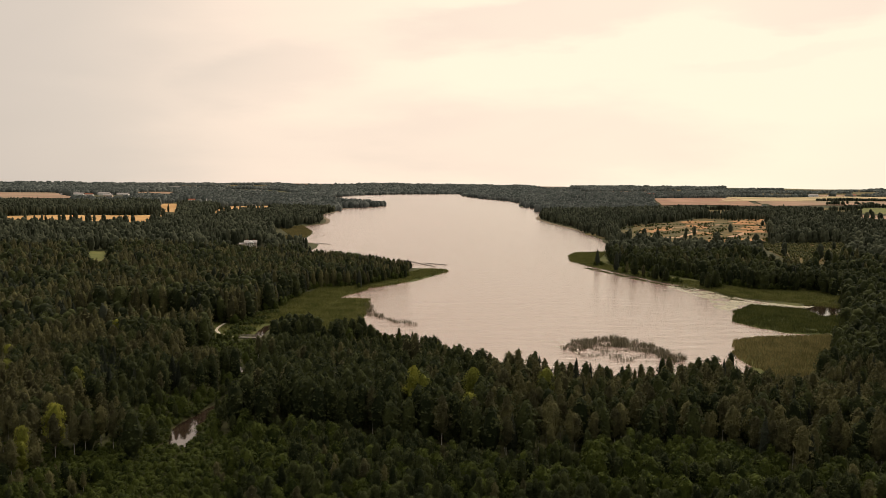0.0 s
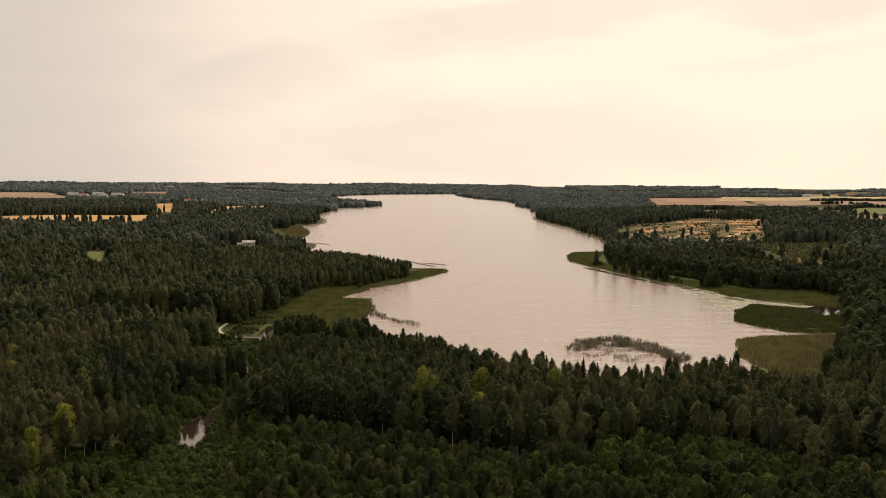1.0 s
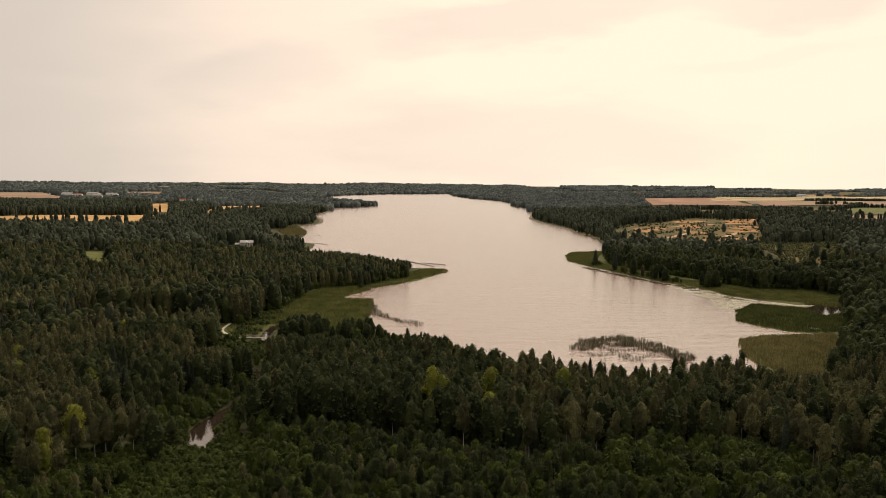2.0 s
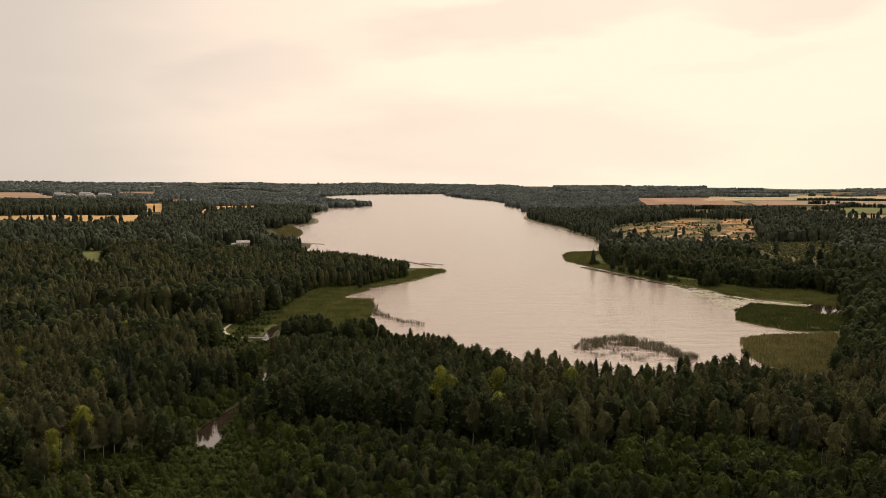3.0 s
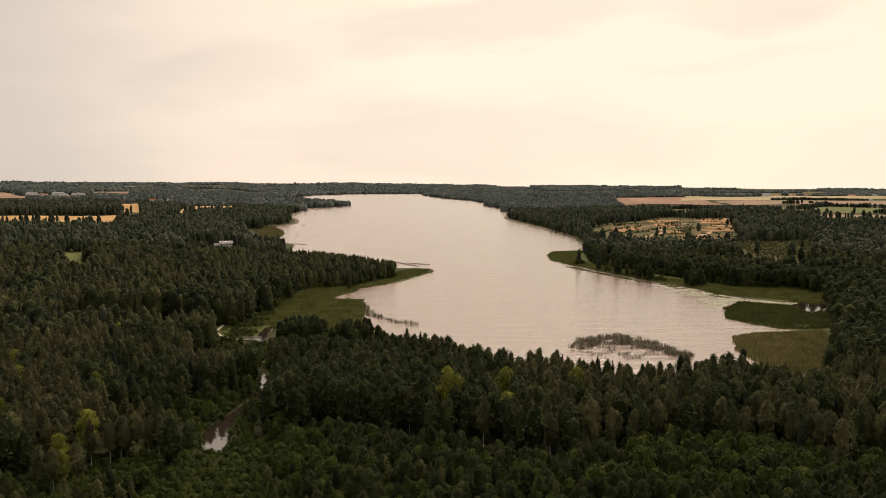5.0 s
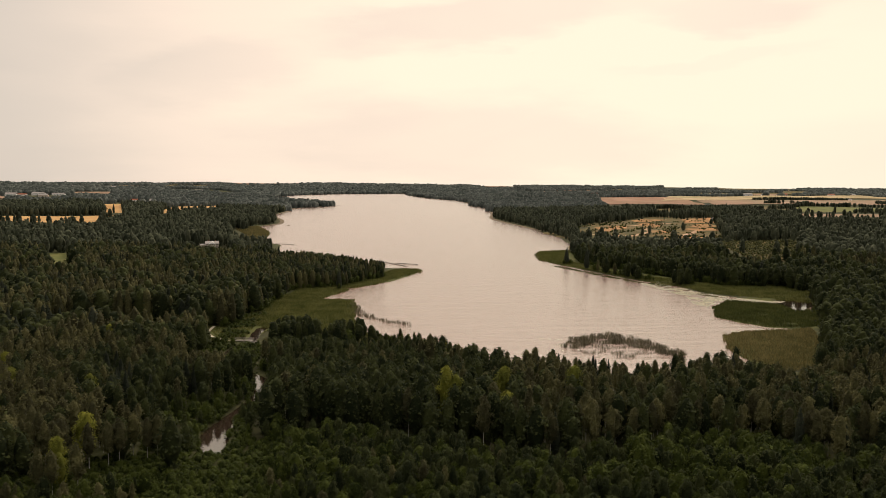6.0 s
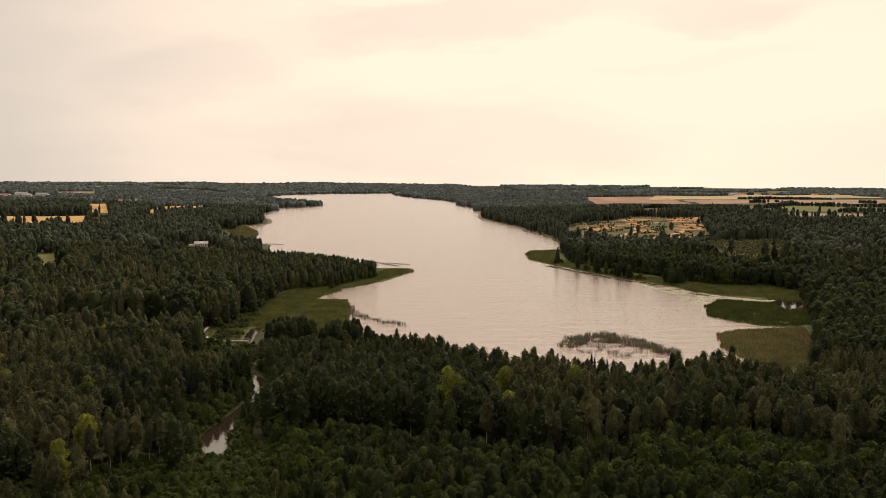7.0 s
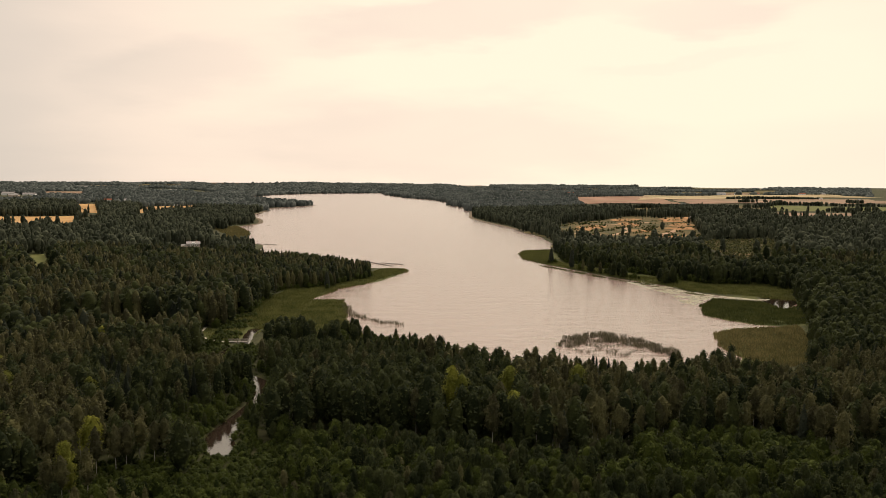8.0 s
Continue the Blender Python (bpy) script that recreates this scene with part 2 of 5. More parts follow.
def water_material(name, base, wave, strength, ior):
    m = bpy.data.materials.new(name)
    m.use_nodes = True
    n, l = m.node_tree.nodes, m.node_tree.links
    b = n["Principled BSDF"]
    b.inputs["Base Color"].default_value = (*base, 1)
    b.inputs["Roughness"].default_value = 0.2 if strength > 0.1 else 0.06
    b.inputs["IOR"].default_value = ior
    tc = n.new("ShaderNodeTexCoord")
    heights = []
    for scale, rot, share, stretch in ((wave, 0.25, 1.0, (0.35, 1.0, 1.0)), (wave * 0.22, -0.2, 2.6, (0.3, 1.0, 1.0)), (wave * 2.6, 0.5, 0.9, (0.45, 1.0, 1.0))):
        mp = n.new("ShaderNodeMapping")
        mp.inputs["Scale"].default_value, mp.inputs["Rotation"].default_value = stretch, (0, 0, rot)
        l.new(tc.outputs["Object"], mp.inputs["Vector"])
        nz = n.new("ShaderNodeTexNoise")
        nz.inputs["Scale"].default_value, nz.inputs["Detail"].default_value = scale, 3.0
        l.new(mp.outputs["Vector"], nz.inputs["Vector"])
        mu = n.new("ShaderNodeMath")
        mu.operation = "MULTIPLY"
        mu.inputs[1].default_value = share
        l.new(nz.outputs["Fac"], mu.inputs[0])
        heights.append(mu.outputs["Value"])
    total = heights[0]
    for h in heights[1:]:
        ad = n.new("ShaderNodeMath")
        l.new(total, ad.inputs[0])
        l.new(h, ad.inputs[1])
        total = ad.outputs["Value"]
    bp = n.new("ShaderNodeBump")
    bp.inputs["Strength"].default_value, bp.inputs["Distance"].default_value = strength, 0.3
    l.new(total, bp.inputs["Height"])
    l.new(bp.outputs["Normal"], b.inputs["Normal"])
    return m


# the lake's pink base colour stands in for part of the reflected sky
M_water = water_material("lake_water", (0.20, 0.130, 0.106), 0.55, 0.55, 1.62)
M_stream = water_material("still_brown_water", (0.022, 0.014, 0.010), 0.5, 0.03, 1.75)


# ---- plan of the place ----
def smooth(a, lo, hi):
    s = np.clip((a - lo) / (hi - lo), 0, 1)
    return s * s * (3 - 2 * s)


# shore of the lake, once round from the near west bay
SHORE_WEST = [(-8, 334), (-20, 345), (-32, 352), (-40, 368), (-41, 385), (-43, 400), (-43, 418), (-44, 440), (-46, 459), (-52, 461), (-66, 463), (-62, 478), (-57, 488), (-50, 504), (-62, 513), (-50, 517), (-34, 531), (-20, 549),
              (3, 603), (2, 615), (-8, 628), (-38, 630), (-75, 640), (-112, 660), (-134, 735), (-143, 857), (-173, 894), (-175, 946), (-176, 995), (-188, 1071), (-222, 1186), (-199, 1250),
              (-211, 1373), (-251, 1543), (-242, 1595), (-240, 1740), (-259, 1871), (-202, 1980), (-161, 2096), (-216, 2227), (-300, 2330), (-400, 2600), (-452, 3093)]
SHORE_EAST = [(-415, 3325), (-335, 3542), (-239, 3718), (90, 3932), (96, 3401), (149, 3012), (234, 2679), (250, 2399), (222, 2140), (243, 1940), (213, 1650), (181, 1455),
              (184, 1304), (196, 1197), (202, 1082), (205, 959), (190, 850), (173, 785), (141, 775), (127, 745), (120, 686), (130, 645), (149, 587), (163, 548), (176, 536),
              (184, 511), (186, 490), (196, 470), (214, 452), (226, 446), (216, 436), (188, 451), (169, 425), (157, 396), (163, 382), (172, 367), (190, 363), (176, 360),
              (151, 355), (138, 347), (127, 316), (127, 298), (110, 278), (80, 264), (40, 260), (12, 272), (4, 290), (0, 315)]
LAKE = np.array(SHORE_WEST + SHORE_EAST, float)
STREAM = np.array([(-73.8, 203), (-74, 205), (-74.8, 210), (-76.5, 218), (-75.5, 230), (-73, 243), (-71, 253), (-71, 266), (-72, 277), (-81, 290), (-94, 308), (-94, 328), (-88, 342), (-88.5, 360), (-88, 374), (-78, 388), (-62, 398)], float)
STREAM_WIDE = np.array([2.2, 3.2, 3.8, 4.0, 2.6, 1.7, 1.6, 2.0, 2.2, 1.2, 1.2, 1.4, 2.2, 2.4, 2.6, 1.8, 1.2])
MARSH_POOL = np.array([(220, 453), (240, 464), (246, 452), (227, 419), (213, 410), (214, 430)], float)


def inside(points, poly):
    x, y = points[:, 0], points[:, 1]
    res = np.zeros(len(points), bool)
    for (x0, y0), (x1, y1) in zip(poly, np.roll(poly, -1, 0)):
        if y0 == y1:
            continue
        res ^= ((y0 > y) != (y1 > y)) & (x < (x1 - x0) * (y - y0) / (y1 - y0) + x0)
    return res


def to_line(points, line, closed=False, widths=None):
    """Distance from each point to a line (less the line's half width)."""
    best = np.full(len(points), 1e9)
    count = len(line) if closed else len(line) - 1
    for i in range(count):
        a, b = line[i], line[(i + 1) % len(line)]
        ab = b - a
        s = np.clip(((points - a) @ ab) / (ab @ ab), 0, 1)
        dist = np.hypot(*(points - a - s[:, None] * ab).T)
        if widths is not None:
            dist = dist - (widths[i] * (1 - s) + widths[i + 1] * s)
        best = np.minimum(best, dist)
    return best


def ripple(points, size, seed):
    """A soft pseudo-random wave field between -1 and 1."""
    rng = np.random.RandomState(seed)
    total = np.zeros(len(points))
    for k in range(7):
        a, ph, s = rng.uniform(0, 6.283), rng.uniform(0, 6.283), size * rng.uniform(0.55, 1.6)
        total += np.sin((points[:, 0] * math.cos(a) + points[:, 1] * math.sin(a)) * 6.283 / s + ph)
    return total / 4.2


def shore_distance(points):
    """Metres from the lake's edge: positive on land, negative in the water."""
    far = np.clip(points[:, 1] / 600, 0.4, 3.0)
    q = points + np.stack([ripple(points, 19, 1) * 1.5 * far, ripple(points, 23, 2) * 1.5 * far], 1)
    d = to_line(q, LAKE, True)
    return np.where(inside(q, LAKE), -d, d)


def stream_distance(points):
    q = points + np.stack([ripple(points, 7, 3), ripple(points, 8, 4)], 1) * 0.5
    p = to_line(q, MARSH_POOL, True)
    return np.minimum(to_line(q, STREAM, widths=STREAM_WIDE), np.where(inside(q, MARSH_POOL), -p, p))


def height(points, shore=None):
    """Height of the land (or of the lake bed) over the lake."""
    points = np.asarray(points, float)
    d = shore_distance(points) if shore is None else shore
    s = stream_distance(points)
    r = np.hypot(points[:, 0], points[:, 1])
    y = points[:, 1]
    z = np.where(d < 0, np.maximum(d * 0.14, -2.5), np.minimum(0.55, d * 0.12))
    up = smooth(y, 380, 640)
    z = z + up * (4.0 * smooth(d, 40, 160) + 9.0 * smooth(d, 140, 420) + 6.0 * smooth(d, 400, 800))
    z = z + smooth(d, 10, 200) * (0.25 + 1.6 * up) * ripple(points, 260, 5)
    z = z + smooth(d, 5, 260) * smooth(r, 3500, 5200) * (17 + 6.0 * ripple(points, 2300, 6)) - 80 * smooth(r, 13500, 15000)
    return np.where(s < 3.0, np.minimum(z, np.clip(s * 0.35, -1.0, 1.0)), z)


# ---- mesh helpers ----
def mesh_from(name, verts, faces, smooth_faces=False):
    """A mesh from arrays: faces all with the same number of corners."""
    verts, faces = np.asarray(verts, np.float32), np.asarray(faces, np.int32)
    me = bpy.data.meshes.new(name)
    k = faces.shape[1]
    me.vertices.add(len(verts))
    me.vertices.foreach_set("co", verts.ravel())
    me.loops.add(faces.size)
    me.loops.foreach_set("vertex_index", faces.ravel())
    me.polygons.add(len(faces))
    me.polygons.foreach_set("loop_start", np.arange(0, faces.size, k, dtype=np.int32))
    if smooth_faces:
        me.polygons.foreach_set("use_smooth", np.ones(len(faces), bool))
    me.update(calc_edges=True)
    return me


def mesh_object(name, me, mat, parent=None, label="", kind="", category=""):
    ob = new(name, me)
    if not me.materials:
        me.materials.append(mat)
    if parent:
        ob.parent = parent
    return tagged(ob, label, category, "", kind)


def part(name, bm, mat, parent, label=""):
    me = bpy.data.meshes.new(name)
    bm.to_mesh(me)
    bm.free()
    return mesh_object(name, me, mat, parent, label)


def box(bm, x0, y0, z0, x1, y1, z1, bevel=0.0):
    made = bmesh.ops.create_cube(bm, size=1.0)["verts"]
    for v in made:
        v.co = Vector((x0 + (v.co.x + 0.5) * (x1 - x0), y0 + (v.co.y + 0.5) * (y1 - y0), z0 + (v.co.z + 0.5) * (z1 - z0)))
    if bevel:
        edges = list({ed for v in made for ed in v.link_edges})
        bmesh.ops.bevel(bm, geom=edges, offset=bevel, segments=1, affect="EDGES")
    return bm


# ---- ground and water ----
def build_ground():
    ahead = np.linspace(-44, 44, 330)
    back = np.linspace(44, 316, 70)[1:-1]
    angles = np.radians(np.concatenate([ahead, back]))
    rings = np.concatenate([[0.05, 40.0], np.geomspace(90, 440, 140), np.geomspace(450, 15000, 160)])
    a, r = np.meshgrid(angles, rings)
    pts = np.stack([(np.sin(a) * r).ravel() - 15.0, (np.cos(a) * r).ravel()], 1)
    z = height(pts)
    n, m = len(rings), len(angles)
    i, j = np.meshgrid(np.arange(n - 1), np.arange(m), indexing="ij")
    i, j = i.ravel(), j.ravel()
    k = (j + 1) % m
    faces = np.stack([i * m + j, i * m + k, (i + 1) * m + k, (i + 1) * m + j], 1)
    me = mesh_from("ground", np.column_stack([pts, z]), faces[:, ::-1], True)
    mesh_object("ground", me, M_ground, None, "rolling wooded ground with dark mossy forest floor", "structure", "ground")


build_ground()
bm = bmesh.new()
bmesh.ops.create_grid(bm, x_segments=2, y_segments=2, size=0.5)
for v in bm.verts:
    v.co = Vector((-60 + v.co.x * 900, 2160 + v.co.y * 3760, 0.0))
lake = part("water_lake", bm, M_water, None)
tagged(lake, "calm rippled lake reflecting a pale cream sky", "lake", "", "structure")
bm = bmesh.new()
bmesh.ops.create_grid(bm, x_segments=2, y_segments=2, size=0.5)
for v in bm.verts:
    v.co = Vector((-75 + v.co.x * 60, 265 + v.co.y * 250, 0.012))
brook = part("water_stream", bm, M_stream, None)
tagged(brook, "narrow still brown stream between overgrown banks", "stream", "", "structure")

bm = bmesh.new()
bm.faces.new([bm.verts.new((px, py, 0.014)) for px, py in ((208, 404), (250, 448), (252, 472), (222, 462), (208, 432))])
pool = part("water_pool", bm, M_stream, None)
tagged(pool, "dark brown still pool in the sedge marsh", "pool", "", "structure")

# ---- fields, meadows, sand and paths laid on the ground ----
def draped(name, corners, mat, lift, label, category, cells=(24, 10), parent=None, rough_edge=0.008):
    """A four-cornered sheet that follows the land, with soft uneven edges."""
    a, b, c, d = (np.array(p, float) for p in corners)
    u, v = np.meshgrid(np.linspace(0, 1, cells[0] + 1), np.linspace(0, 1, cells[1] + 1))
    u, v = u.ravel()[:, None], v.ravel()[:, None]
    pts = (a * (1 - u) + b * u) * (1 - v) + (d * (1 - u) + c * u) * v
    size = np.hypot(*(b - a)) * rough_edge
    pts = pts + np.stack([ripple(pts, size * 14, 31), ripple(pts, size * 12, 32)], 1) * size
    z = height(pts) + lift
    m = cells[0] + 1
    i, j = np.meshgrid(np.arange(cells[1]), np.arange(cells[0]), indexing="ij")
    i, j = i.ravel(), j.ravel()
    faces = np.stack([i * m + j, i * m + j + 1, (i + 1) * m + j + 1, (i + 1) * m + j], 1)
    me = mesh_from(name, np.column_stack([pts, z]), faces, True)
    return mesh_object(name, me, mat, parent, label, "structure", category)


FIELDS = [
    ("field_wheat", [(-690, 1010), (-440, 1100), (-488, 1315), (-720, 1090)], M_wheat, "ripe golden wheat field between dark woods"),
    ("field_wheat_strip", [(-530, 1400), (-500, 1400), (-625, 1760), (-665, 1750)], M_wheat, "narrow ripe golden wheat strip between trees"),
    ("field_wheat_slope", [(-456, 1450), (-436, 1690), (-455, 1830), (-506, 1720)], M_wheat, "small pale wheat field on a slope"),
    ("field_wheat_edge", [(-440, 1730), (-414, 1790), (-436, 1930), (-458, 1840)], M_wheat, "thin pale wheat strip before woods"),
    ("field_stubble", [(-1090, 1850), (-930, 1890), (-1330, 2560), (-1540, 2480)], M_stubble, "wide pale stubble field far off"),
    ("field_stubble_strip", [(-1070, 2610), (-965, 2640), (-1040, 2910), (-1155, 2810)], M_stubble, "thin pale stubble field far off"),
    ("field_meadow", [(-281, 592), (-265, 592), (-318, 706), (-336, 698)], M_grass, "small green meadow enclosed by trees"),
    ("field_reddish", [(575, 1960), (800, 1860), (985, 2520), (745, 2660)], M_redsoil, "wide reddish stubble field beyond the woods"),
    ("field_pale", [(800, 2160), (1900, 2560), (2000, 3100), (1010, 2660)], M_straw, "long pale ripe field towards the horizon"),
    ("field_stubble_east", [(820, 1850), (1400, 1800), (1600, 2240), (900, 2150)], M_stubble, "pale stubble field beside a hedge"),
    ("field_green", [(800, 1420), (1040, 1330), (1240, 1580), (930, 1680)], M_grass, "pale green pasture beyond the trees"),
    ("field_ripe_corner", [(700, 1240), (830, 1210), (870, 1290), (770, 1380)], M_stubble, "small ripe field beside a pasture"),
    ("field_rough", [(480, 1345), (690, 1250), (930, 1690), (600, 1740)], M_drygrass, "rough dry grassland between copses"),
]
field_rng = np.random.RandomState(24)
TONES = [(M_stubble, "pale stubble field far off"), (M_drygrass, "dull green pasture far off"), (M_wheat, "ripe wheat field far off"), (M_stubble, "reddish stubble between woods far off")]
for n in range(56):
    side = -1 if n % 3 == 1 else 1
    fy = field_rng.uniform(2300, 3900) if n < 40 else field_rng.uniform(3900, 4750)
    if side < 0 and fy < 3800:
        continue
    fx = side * (field_rng.uniform(0.10 if fy > 4300 else 0.2, 0.62) * fy + 90) - 15
    w, h, skew = fy * field_rng.uniform(0.04, 0.16), fy * field_rng.uniform(0.04, 0.10), field_rng.uniform(-0.1, 0.1) * fy
    mat, label = TONES[n % 4 if n % 4 != 2 else 1]
    corners = [(fx - w / 2, fy), (fx + w / 2, fy + 0.1 * w), (fx + w / 2 + skew, fy + h), (fx - w / 2 + skew, fy + h * 0.9)]
    clear = all(not inside(np.array([c]), np.array(o[1], float))[0] for o in FIELDS for c in corners)
    if clear and float(shore_distance(np.array(corners)).min()) > 70:
        FIELDS.append(("field_far", corners, mat, label))
for name, corners, mat, label in FIELDS:
    draped(name, corners, mat, 0.5 if corners[0][1] < 1800 else 0.5 + corners[0][1] / 1500, label, "field")


def patch(name, x, y, rx, ry, turn, mat, lift, label, seed, step):
    """An uneven rounded patch of other ground that follows the land."""
    g = np.arange(-1.3, 1.3, step / max(rx, ry))
    m = len(g)
    u, v = (a.ravel() for a in np.meshgrid(g, g))
    ca, sa = math.cos(radians(turn)), math.sin(radians(turn))
    pts = np.stack([x + u * rx * ca - v * ry * sa, y + u * rx * sa + v * ry * ca], 1)
    rim = np.hypot(u, v) + 0.24 * ripple(pts, max(rx, ry) * 0.7, seed) + 0.12 * ripple(pts, max(rx, ry) * 0.22, seed + 1)
    i, j = (a.ravel() for a in np.meshgrid(np.arange(m - 1), np.arange(m - 1), indexing="ij"))
    faces = np.stack([i * m + j, i * m + j + 1, (i + 1) * m + j + 1, (i + 1) * m + j], 1)
    faces = faces[(rim[faces] < 1).all(1)]
    used, faces = np.unique(faces, return_inverse=True)
    pts = pts[used]
    me = mesh_from(name, np.column_stack([pts, height(pts) + lift]), faces.reshape(-1, 4), True)
    return mesh_object(name, me, mat, None, label, "structure", "heath")


HEATH = np.array([(255, 1020), (273, 1156), (339, 1230), (457, 1340), (530, 1220), (440, 1008), (376, 850), (320, 880), (305, 973)], float)
SCRUB = np.array([(318, 735), (362, 670), (455, 832), (366, 846)], float)
patch("heath_grass", 372, 1065, 120, 290, -27, M_drygrass, 0.45, "open heath of dry olive grass between woods", 81, 7)
for n, (px, py, rx, ry, turn) in enumerate([(328, 1110, 14, 44, -12), (392, 1145, 17, 50, -14), (326, 890, 13, 24, -20), (372, 905, 26, 22, 10), (420, 1012, 26, 36, -25), (505, 1210, 34, 70, -25), (350, 1000, 15, 30, -8), (300, 1085, 11, 40, -6), (455, 1090, 22, 46, -24), (425, 1250, 28, 44, -20)]):
    patch("heath_sand", px, py, rx, ry, turn, M_sand, 0.75 + 0.05 * n, "bare orange sand with tufts of dry grass", 90 + 3 * n, 3.5)
draped("field_clearing", [(300, 640), (352, 610), (462, 836), (360, 860)], M_drygrass, 0.3, "scrubby green clearing in the wood", "clearing", (14, 10))
MARSHES = [
    ("marsh_west", [(-100, 385), (-46, 338), (-50, 470), (-92, 455)], "flat green sedge marsh beside the lake"),
    ("marsh_west_upper", [(-92, 455), (-58, 468), (-58, 514), (-85, 505)], "flat green sedge marsh beside the wood"),
    ("marsh_spit", [(-62, 509), (-28, 530), (10, 612), (-40, 545)], "low green grassy spit running into the lake"),
    ("marsh_headland", [(121, 690), (150, 655), (172, 788), (138, 776)], "low green grassy tip of the headland"),
    ("marsh_fringe", [(130, 648), (180, 536), (220, 505), (150, 660)], "green sedge fringe below the headland wood"),
    ("marsh_east", [(186, 508), (216, 490), (262, 470), (235, 510)], "wet sedge marsh at the lake's corner"),
    ("marsh_corner", [(150, 366), (202, 360), (248, 470), (172, 455)], "dark bulrush marsh at the lake's corner"),
    ("marsh_tan", [(118, 284), (158, 288), (190, 362), (140, 358)], "tan reed marsh at the lake's corner"),
    ("marsh_bay", [(-172, 880), (-205, 890), (-250, 1100), (-195, 1085)], "green reedy shore of a bay"),
    ("marsh_birches", [(-184, 352), (-124, 356), (-130, 392), (-194, 386)], "rough grassy strip between birch stands"),
    ("marsh_path", [(-111, 337), (-96, 340), (-100, 374), (-122, 382)], "small grassy clearing beside a footpath"),
]
for name, corners, label in MARSHES:
    if name == "marsh_bay":
        continue
    draped(name, corners, M_marsh, 0.05, label, "marsh", (26, 26))

STREAM_MEADOW = [(-106, 350), (-88, 343), (-79, 398), (-97, 408)]
draped("marsh_stream", STREAM_MEADOW, M_marsh, 0.10, "wet green meadow along the stream", "marsh", (18, 18))

# ---- woods: kinds of trees ----
rng = np.random.RandomState(7)


def leaf_tufts(centres, normals, size, rng):
    """A ragged spray of leaves at each centre, lying over the bough like a shingle."""
    n = len(centres)
    out = normals / np.linalg.norm(normals, axis=1)[:, None] + rng.normal(0, 0.38, (n, 3))
    out /= np.linalg.norm(out, axis=1)[:, None]
    t = np.cross(out, rng.normal(0, 1, (n, 3)))
    t /= np.linalg.norm(t, axis=1)[:, None] + 1e-9
    b = np.cross(out, t)
    s = size * rng.uniform(0.6, 1.4, (n, 1))
    v = np.stack([centres - t * s * 0.9 - b * s * 0.5, centres + t * s * 0.9 - b * s * 0.4, centres + b * s * 1.1 + out * s * 0.3], 1)
    return v.reshape(-1, 3), np.arange(3 * n).reshape(n, 3)


def joined(pieces):
    vs, fs, n = [], [], 0
    for v, f in pieces:
        vs.append(v)
        fs.append(f + n)
        n += len(v)
    return np.concatenate(vs), np.concatenate(fs)


# widest radius, height of the lowest leaves, and fullness below and above the widest place
FORM = {"alder": (0.210, 0.08, 0.40, 0.44), "birch": (0.148, 0.34, 0.46, 0.58), "spruce": (0.150, 0.06, 0.14, 0.85), "willow": (0.40, 0.02, 0.14, 0.46), "maple": (0.205, 0.20, 0.45, 0.45)}


